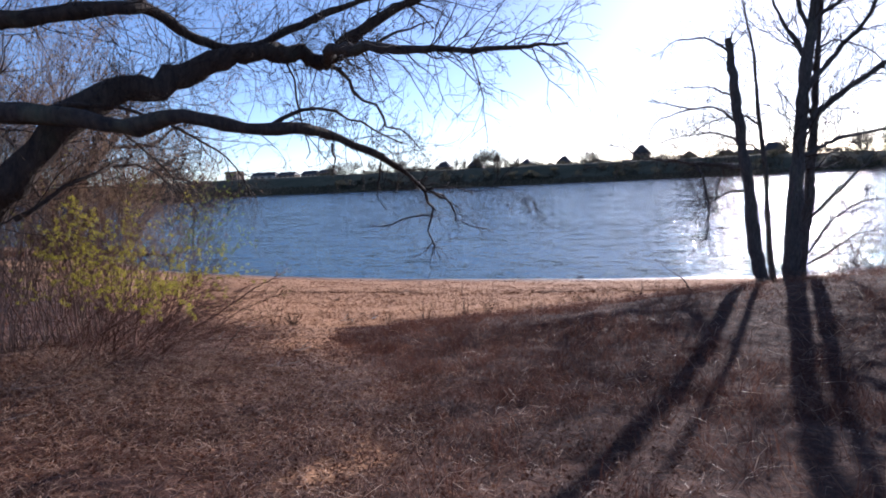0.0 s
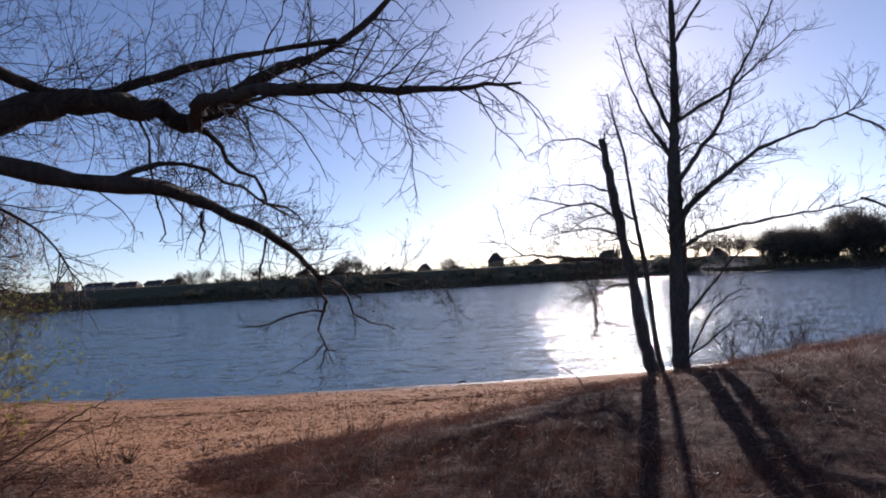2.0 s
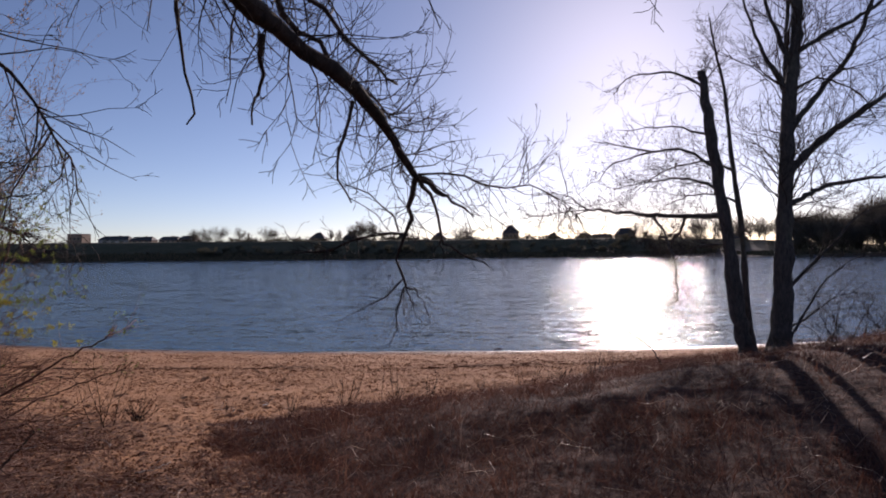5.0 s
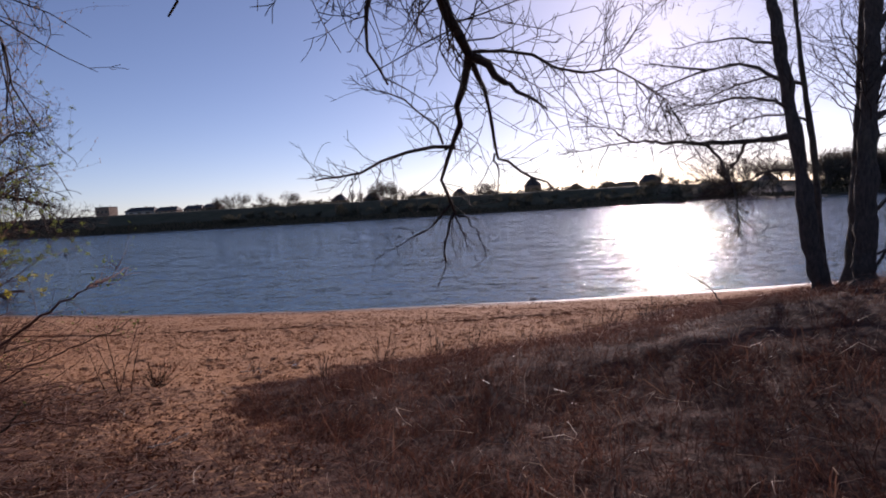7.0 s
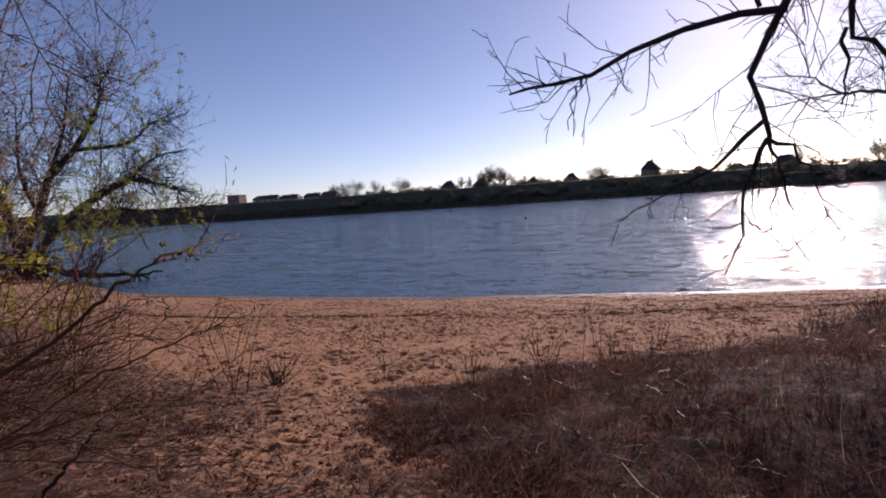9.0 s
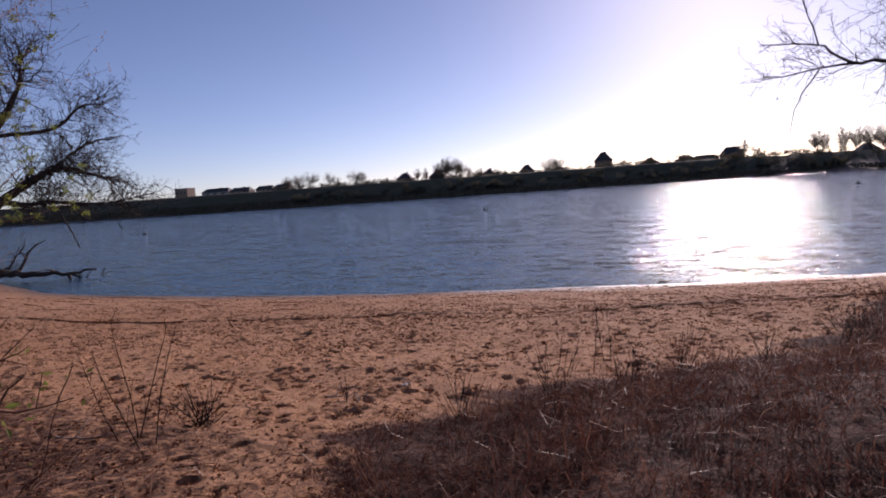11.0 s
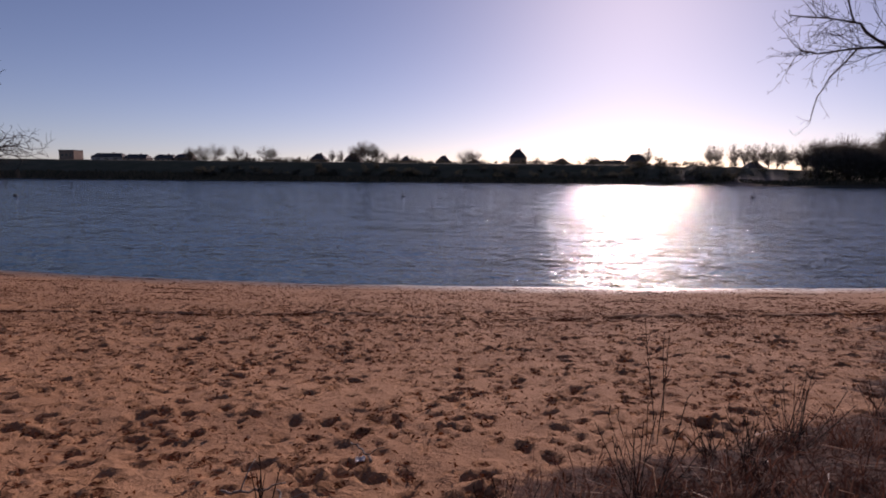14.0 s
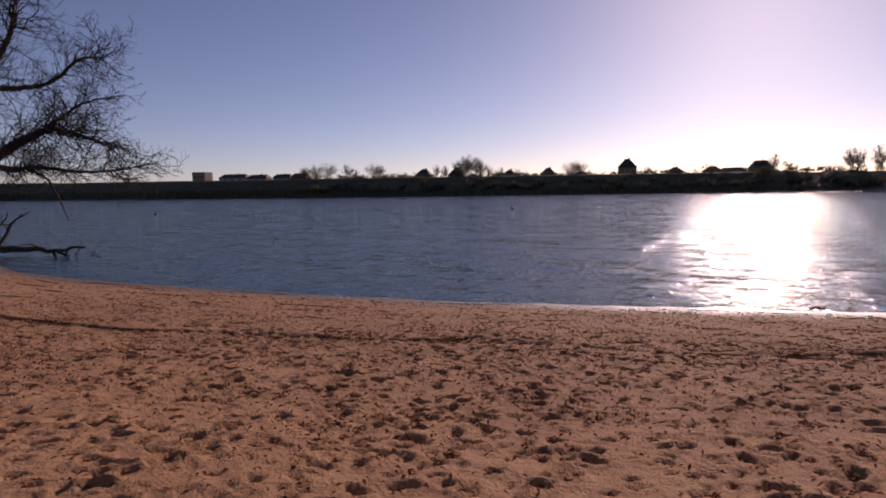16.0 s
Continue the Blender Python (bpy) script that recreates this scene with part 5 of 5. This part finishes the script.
# small finds on the beach
fallen_branch(at_land(5.9, 22.5), [(6.1, 22.5, land_z(6.1, 22.5) + 0.05), (5.75, 22.5, 2.1), (5.25, 22.45, 2.45), (4.85, 22.4, 2.8)], 0.022, 0.008, "thin bare branch sticking out of the bank", 12, 6)
fallen_branch(at_land(2.0, 34.1), [(1.8, 34.1, 0.03), (2.0, 34.1, 0.09), (2.2, 34.15, 0.05)], 0.035, 0.02, "short dark stick at the waterline", 8, 3)
fallen_branch(at_land(-4.8, 12.4), [(-5.1, 12.2, land_z(-5.1, 12.2) + .02), (-4.8, 12.4, land_z(-4.8, 12.4) + 0.45), (-4.75, 12.5, land_z(-4.75, 12.5) + 0.6)], 0.016, 0.008, "broken dead stick standing out of the litter", 9, 3)


def scrap(x, y, size, seed):
    """A crumpled pale scrap on the sand."""
    rng = np.random.default_rng(seed)
    bm = bmesh.new()
    bmesh.ops.create_grid(bm, x_segments=7, y_segments=7, size=size)
    for v in bm.verts:
        v.co.z += 0.35 * size * (rng.random() + math.sin(v.co.x * 3 / size) * 0.5 + 0.5)
        v.co += Vector(rng.normal(size=3) * size * 0.12)
    low = [f for f in bm.faces]
    bmesh.ops.solidify(bm, geom=low, thickness=0.002)
    me = bpy.data.meshes.new("scrap")
    bm.to_mesh(me)
    bm.free()
    me.materials.append(M_SCRAP)
    ob = new("scrap", me)
    ob.location = at_land(x, y)
    tagged(ob, "crumpled pale scrap lying on the sand", "litter", "pale scraps on the sand")


scrap(-5.86, 16.44, 0.045, 1)
scrap(-4.1, 18.61, 0.04, 2)


def bleached_twig(x, y, length, turn, seed):
    rng = np.random.default_rng(seed)
    ob = thing("bleached_twig", at_land(x, y), "pale curved dead twig lying on the ground", "driftwood", "bleached twigs on the ground")
    c, s = math.cos(turn), math.sin(turn)
    pts = []
    for k in (-0.5, -0.2, 0.15, 0.5):
        b = 0.35 * length * (k * k - 0.12)
        px, py = x + c * k * length - s * b, y + s * k * length + c * b
        pts.append((px, py, land_z(px, py) + 0.03 + 0.16 * length * max(0, k)))
    t = Tubes()
    t.add(bend(pts, 12, rng, 0.006), np.linspace(0.013, 0.005, 12), 6, 0.08, rng)
    hold(ob, t.make("stem", M_DRIFT))
    t = Tubes()
    t.add(bend([pts[1], np.array(pts[1]) + (s * 0.12, c * 0.12, 0.10), np.array(pts[1]) + (s * 0.2, c * 0.22, 0.14)], 6), np.linspace(0.007, 0.003, 6), 5)
    hold(ob, t.make("side_twig", M_DRIFT))


for n, (x, y, L, a) in enumerate(((-6.2, 13.8, 0.8, 0.4), (-3.05, 11.3, 0.7, 0.7), (-4.1, 18.7, 0.4, 2.2), (0.8, 18.6, 0.6, 1.3), (-5.7, 8.2, 1.1, 0.3), (-4.6, 6.9, 0.9, 0.6), (-3.6, 13.1, 0.5, 1.1), (-5.2, 14.6, 0.45, 2.4), (-4.75, 17.95, 0.45, 0.2), (-4.5, 17.8, 0.3, 2.0), (-6.9, 16.2, 0.9, 0.1), (-0.6, 17.2, 0.7, 0.9), (0.3, 16.4, 0.5, 1.8))):
    bleached_twig(x, y, L, a, 170 + n)


def buoy(x, y, label):
    ob = thing("buoy", (x, y, 0), label, "buoy", "buoys on the lake")
    bm = bmesh.new()
    bmesh.ops.create_uvsphere(bm, u_segments=14, v_segments=9, radius=0.38, matrix=Matrix.Translation((0, 0, 0.08)) @ Matrix.Diagonal((1, 1, 0.6, 1)))
    part("float", bm, M_BUOY, ob)
    bm = bmesh.new()
    bmesh.ops.create_cone(bm, cap_ends=True, segments=10, radius1=0.12, radius2=0.07, depth=0.12, matrix=Matrix.Translation((0, 0, 0.35)))
    part("top", bm, M_BUOYTOP, ob, "grey top")


buoy(-14.7, 118.6, "small dark buoy floating on the lake")
buoy(-76.3, 105.1, "small dark buoy with a grey top floating on the lake")
buoy(52.0, 128.0, "small dark buoy floating on the lake")


# ---- the far bank ----
def far_ground(x, d):
    y = float(np.interp(x, FAR_X, FAR_Y)) + d
    return (x, y, land_z(x, y))


def box_mesh(bm, size, at):
    m = Matrix.Translation(at) @ Matrix.Diagonal((*size, 1))
    bmesh.ops.create_cube(bm, size=1, matrix=m)


def house(x, y, width, depth, wall, ridge, label, hip=0.9, flat=False, pale=False, turn=0.0):
    z = land_z(x, y)
    ob = thing("house", (x, y, z), label, "house", "houses behind the dike")
    bm = bmesh.new()
    box_mesh(bm, (width, depth, wall + 1), (0, 0, (wall - 1) / 2))
    part("wall", bm, M_PALEWALL if pale else M_WALL, ob)
    bm = bmesh.new()
    if flat:
        box_mesh(bm, (width + 0.4, depth + 0.4, 0.4), (0, 0, wall + 0.2))
    else:
        w, d, k = width / 2 + 0.5, depth / 2 + 0.5, (1 - hip) * width / 2
        low = [bm.verts.new(p) for p in ((-w, -d, wall - 0.2), (w, -d, wall - 0.2), (w, d, wall - 0.2), (-w, d, wall - 0.2))]
        top = [bm.verts.new((-k - 0.2, 0, wall + ridge)), bm.verts.new((k + 0.2, 0, wall + ridge))]
        for q in ((low[0], low[1], top[1], top[0]), (low[2], low[3], top[0], top[1]), (low[1], low[2], top[1]), (low[3], low[0], top[0]), tuple(low[::-1])):
            bm.faces.new(q)
    roof = part("roof", bm, M_ROOF, ob)
    if not flat:
        bm = bmesh.new()
        box_mesh(bm, (0.9, 0.9, 1.6), (width * 0.12, 0.3, wall + ridge - 0.3))
        c = part("chimney", bm, M_WALL, roof)
    for s in (-0.28, 0.0, 0.28):
        bm = bmesh.new()
        box_mesh(bm, (width * 0.14, 0.12, min(1.4, wall * 0.45)), (s * width, -depth / 2 - 0.03, wall * 0.6))
        part("window", bm, M_GLASS, ob)
    ob.rotation_euler[2] = radians(turn)
    return ob


for x, w, wall, ridge, hip in ((-101.5, 10.5, 3.6, 4.0, 0.75), (-78.5, 11.0, 3.4, 4.9, 0.85), (-43.5, 9.0, 2.8, 3.6, 0.95), (-18.5, 9.5, 3.0, 4.0, 0.8),
                               (59.0, 9.0, 2.8, 3.2, 0.8), (81, 10, 2.6, 3.2, 0.6), (107.5, 11.5, 4.6, 4.8, 0.45), (2.0, 9, 2.2, 2.6, 0.7)):
    house(x, 400, w, 10, wall, ridge, "house with a dark hipped roof behind the dike", hip)
house(30.5, 400, 10.5, 9, 6.4, 5.2, "tall house with a steep dark roof behind the dike", 0.8)
house(92.5, 402, 14, 8, 2.8, 2.4, "long low house behind the dike", 0.25)
house(173, 380, 9, 9, 4.4, 3.4, "house with a dark hipped roof behind the dike", 0.6)
house(-278.5, 410, 10.5, 10, 8.0, 0, "flat-roofed block above the dike", flat=True)
house(-252, 412, 22, 9, 4.2, 2.6, "long low house behind the dike", 0.2, pale=True)
house(-232, 412, 16, 9, 3.6, 2.6, "low house behind the dike", 0.2)
house(-212, 412, 13, 9, 3.8, 2.4, "low barn behind the dike", 0.15)
house(-198, 412, 12, 9, 4.4, 2.2, "low barn behind the dike", 0.15)


def bare_tree(height, width, label, seed, boughs=22, twigs=1300):
    """A leafless far tree with a rounded crown of fine twigs; built at the origin."""
    rng = np.random.default_rng(seed)
    ob = thing("bare_tree", (0, 0, 0), label, "tree", "bare trees on the far bank")
    t = Tubes()
    line = bend([(0, 0, -0.5), rng.normal(size=3) * 0.25 + (0, 0, height * 0.35), rng.normal(size=3) * 0.4 + (0, 0, height * 0.8)], 10, rng, 0.05)
    t.add(line, np.linspace(height * 0.02, 0.04, 10), 6)
    hold(ob, t.make("trunk", M_FARTWIG))
    half, mid = np.array((width / 2, width / 2, height * 0.40)), np.array((0, 0, height * 0.6))
    t = Tubes()
    ends = []
    for _ in range(boughs):
        d = unit(rng.normal(size=3) * (1, 1, 0.7) + (0, 0, 0.5))
        tip = mid + d * half * rng.uniform(0.75, 1.0)
        foot = line[0] + (line[-1] - line[0]) * rng.uniform(0.2, 0.65)
        arc = bend([foot, (foot * 0.45 + tip * 0.55) + (0, 0, -0.04 * height), tip], 6, rng, 0.12)
        t.add(arc, np.linspace(height * 0.0085, 0.03, 6), 4)
        ends.append(arc)
    ends = np.concatenate([e[2:] for e in ends])
    hold(ob, tagged(t.make("branchwork", M_FARTWIG), kind="stuff"))
    q = ends[rng.integers(0, len(ends), twigs)] + rng.normal(size=(twigs, 3)) * half * 0.13
    d = q - (0, 0, height * 0.3) + rng.normal(size=(twigs, 3)) * height * 0.16
    d *= (rng.uniform(0.05, 0.14, (twigs, 1)) * height) / np.linalg.norm(d, axis=1, keepdims=True)
    side = cross(d, rng.normal(size=(twigs, 3)))
    side *= 0.042 / np.linalg.norm(side, axis=1, keepdims=True)
    v = np.stack([q - side, q + side, q + d], 1).reshape(-1, 3)
    o = array_mesh("crown", v, np.arange(3 * twigs), np.arange(twigs) * 3, M_FARTWIG, False)
    hold(ob, tagged(o, "fine bare twigs", kind="stuff"))
    return ob


models = [bare_tree(10, w, "bare tree with a rounded crown behind the dike", 100 + i, b, k) for i, (w, b, k) in enumerate(((11, 26, 2000), (9, 22, 1700), (7, 18, 1400), (12.5, 26, 2200), (6, 20, 1500)))]
used = set()


def plant_tree(kind, x, d, height, wide=1.0):
    """Stands one of the far trees on the bank: the model itself first, then copies."""
    s = height / 10
    m = Matrix.Translation(far_ground(x, d)) @ Matrix.Rotation(x * 2.4, 4, "Z") @ Matrix.Diagonal((s * wide, s * wide, s, 1))
    ob = models[kind] if kind not in used else copy_thing(models[kind], Matrix.Identity(4))
    used.add(kind)
    ob.matrix_basis = m


for x, h, k, w in ((-190, 10, 2, 1), (-186, 10.5, 4, 1), (-175, 11.5, 3, 0.9), (-167, 12, 0, 1), (-154, 11, 1, 0.9), (-150, 8, 2, 1), (-133, 11, 0, 1), (-130, 9.5, 1, 0.9), (-90.5, 9.5, 4, 0.8), (-85, 9.2, 4, 0.8), (-76, 13, 2, 1), (-72, 14.4, 4, 1.2), (-68, 14.6, 0, 0.7), (-64, 13.6, 4, 1.1),
                   (-60, 11.5, 1, 0.8), (-55, 8, 1, 0.8), (-48, 7, 1, 1), (-38, 6.5, 2, 1), (-4, 10, 3, 0.9), (1, 9.5, 0, 1), (40, 6, 1, 1), (71, 6.5, 0, 1), (101, 11, 4, 0.9), (128, 12.5, 4, 1), (132, 13, 2, 0.8), (139, 13.5, 4, 1), (143, 13, 4, 1), (149, 14, 4, 1), (154, 14.5, 4, 1.1), (158, 14, 4, 1), (163, 14.5, 2, 0.9), (169, 10, 4, 1)):
    plant_tree(k, x, 44 + (k % 3) * 5, h, w)


def bush(at, size, label, seed, mat, count=430, group="shrubs on the far bank", loose=0.28, mid=0.45):
    """A rounded far shrub of many small twig sprays, with an uneven outline."""
    rng = np.random.default_rng(seed)
    ob = thing("far_shrub", at, label, "shrub", group)
    lobes = rng.normal(size=(5, 3)) * np.array(size) * loose
    v, f = [], []
    for i in range(count):
        c = lobes[rng.integers(0, 5)]
        d = rng.normal(size=3)
        d /= np.linalg.norm(d)
        q = np.array((0, 0, size[2] * mid)) + c + d * np.array(size) * 0.36 * rng.uniform(0.5, 1.05)
        q[2] = max(q[2], 0.1)
        s = np.array(size).mean() * rng.uniform(0.035, 0.095)
        a, b = rng.normal(size=3) * s, rng.normal(size=3) * s
        n = len(v)
        v += [q - a * 0.5, q + b * 0.5, q + a * 0.6, q - b * 0.4]
        f += [(n, n + 1, n + 2), (n, n + 2, n + 3)]
    o = mesh_object("foliage", v, f, mat, ob, smooth=False)
    t = Tubes()
    for _ in range(5):
        t.add([(0, 0, -0.2), rng.normal(size=3) * np.array(size) * 0.15 + (0, 0, size[2] * 0.3), rng.normal(size=3) * np.array(size) * 0.3 + (0, 0, size[2] * 0.7)], [0.12, 0.08, 0.03], 4)
    tagged(t.make("branchwork", M_FARTWIG, ob), kind="stuff")
    return ob


rs = np.random.default_rng(77)
kinds = [bush((0, 0, 0), (7, 5, 5), "dark evergreen shrub on the dike slope", 200 + k, M_FARBUSH) for k in range(6)]
spots = []
for _ in range(118):
    x = rs.uniform(-175, 125)
    d = rs.choice([rs.uniform(3, 7), rs.uniform(7, 12), rs.uniform(12, 16)], p=[0.5, 0.35, 0.15])
    spots.append((x, d, rs.uniform(0.45, 0.9)))
for _ in range(40):
    spots.append((rs.uniform(-420, -170), rs.uniform(3, 12), rs.uniform(0.2, 0.45)))
for _ in range(16):
    spots.append((rs.uniform(84, 135), rs.uniform(3, 26), rs.uniform(0.45, 0.9)))
for _ in range(64):
    spots.append((rs.uniform(-180, 120), rs.uniform(22, 33), rs.uniform(0.2, 0.5)))
for i, (x, d, s) in enumerate(spots):
    m = Matrix.Translation(far_ground(x, d)) @ Matrix.Rotation(rs.uniform(0, 6.28), 4, "Z") @ Matrix.Diagonal((s, s, s * rs.uniform(0.8, 1.2), 1))
    if i < 6:
        kinds[i].matrix_basis = m
    else:
        c = copy_thing(kinds[i % 6], Matrix.Identity(4))
        c.matrix_basis = m

def scrub(name, label, spots, seed, mat):
    """Low growth that nobody could count: many small sprays gathered round each spot (x, y, z, width, height)."""
    rng = np.random.default_rng(seed)
    c = np.repeat(np.array(spots, float), 130, 0)
    n = len(c)
    d = rng.normal(size=(n, 3))
    d /= np.linalg.norm(d, axis=1, keepdims=True)
    half = np.stack([c[:, 3] * 0.5, c[:, 3] * 0.4, c[:, 4] * 0.55], 1)
    q = c[:, :3] + np.stack([0 * c[:, 4], 0 * c[:, 4], c[:, 4] * 0.42], 1) + d * half * rng.uniform(0.35, 1.08, (n, 1))
    q[:, 2] = np.maximum(q[:, 2], c[:, 2] - 0.1)
    size = (c[:, 3] * 0.5 + c[:, 4] * 0.5)[:, None] * rng.uniform(0.04, 0.11, (n, 1))
    a, b = rng.normal(size=(n, 3)) * size, rng.normal(size=(n, 3)) * size
    v = np.stack([q - a * 0.5, q + b * 0.5, q + a * 0.6, q - b * 0.4], 1).reshape(-1, 3)
    k = np.arange(n)[:, None] * 4
    tagged(array_mesh(name, v, (k + np.array([0, 1, 2, 0, 2, 3])).ravel(), np.arange(n * 2) * 3, mat, False), label, "hedge", kind="stuff")


# the overgrown hedge along the crown of the dike
scrub("hedge", "dark overgrown hedge along the crown of the dike", [(*far_ground(x, rs.uniform(28, 46)), rs.uniform(3.5, 8), rs.uniform(1.2, 3.2)) for x in rs.uniform(-185, 136, 190)], 91, M_FARBUSH)

# the wood on the right-hand shore: a rounded mass with one taller group, then low scrub
for i in range(76):
    x = rs.uniform(153, 212)
    h = np.interp(x, [153, 158, 165, 173, 181, 187, 194, 203, 208, 212], [7, 12, 16, 17.5, 13, 18, 23, 23, 16, 9]) * rs.uniform(0.75, 1.05)
    plant_tree(int(rs.integers(0, 4)), x, rs.uniform(6, 30), h)
for i in range(26):
    plant_tree(int(rs.integers(0, 4)), rs.uniform(214, 420), rs.uniform(6, 30), rs.uniform(4, 8))
low = [(*far_ground(x, rs.uniform(2, 18)), rs.uniform(5, 10), rs.uniform(3, 7)) for x in rs.uniform(156, 209, 36)]
low += [(*far_ground(x, rs.uniform(2, 18)), rs.uniform(4, 8), rs.uniform(1.6, 4)) for x in rs.uniform(100, 420, 110)]
scrub("undergrowth", "dense dark undergrowth of the wood on the far shore", low, 92, M_FARBUSH)


def reed_fringe():
    rng = np.random.default_rng(9)
    v, f = [], []
    for _ in range(13000):
        x = rng.uniform(-480, 330)
        p = np.array(far_ground(x, rng.uniform(0.3, 5) if x > -130 else rng.uniform(0.3, 11)))
        h, w = rng.uniform(0.8, 2.4), rng.uniform(0.25, 0.8)
        k = rng.normal() * 0.4
        n = len(v)
        v += [p + (-w, 0, -0.1), p + (w, 0, -0.1), p + (w * 0.8 + k, 0, h * rng.uniform(0.6, 1)), p + (k, 0, h)]
        f += [(n, n + 1, n + 2, n + 3)]
    tagged(mesh_object("reed", v, f, M_REED, smooth=False), "brown reed fringe along the far waterline", "reed", kind="stuff")


reed_fringe()
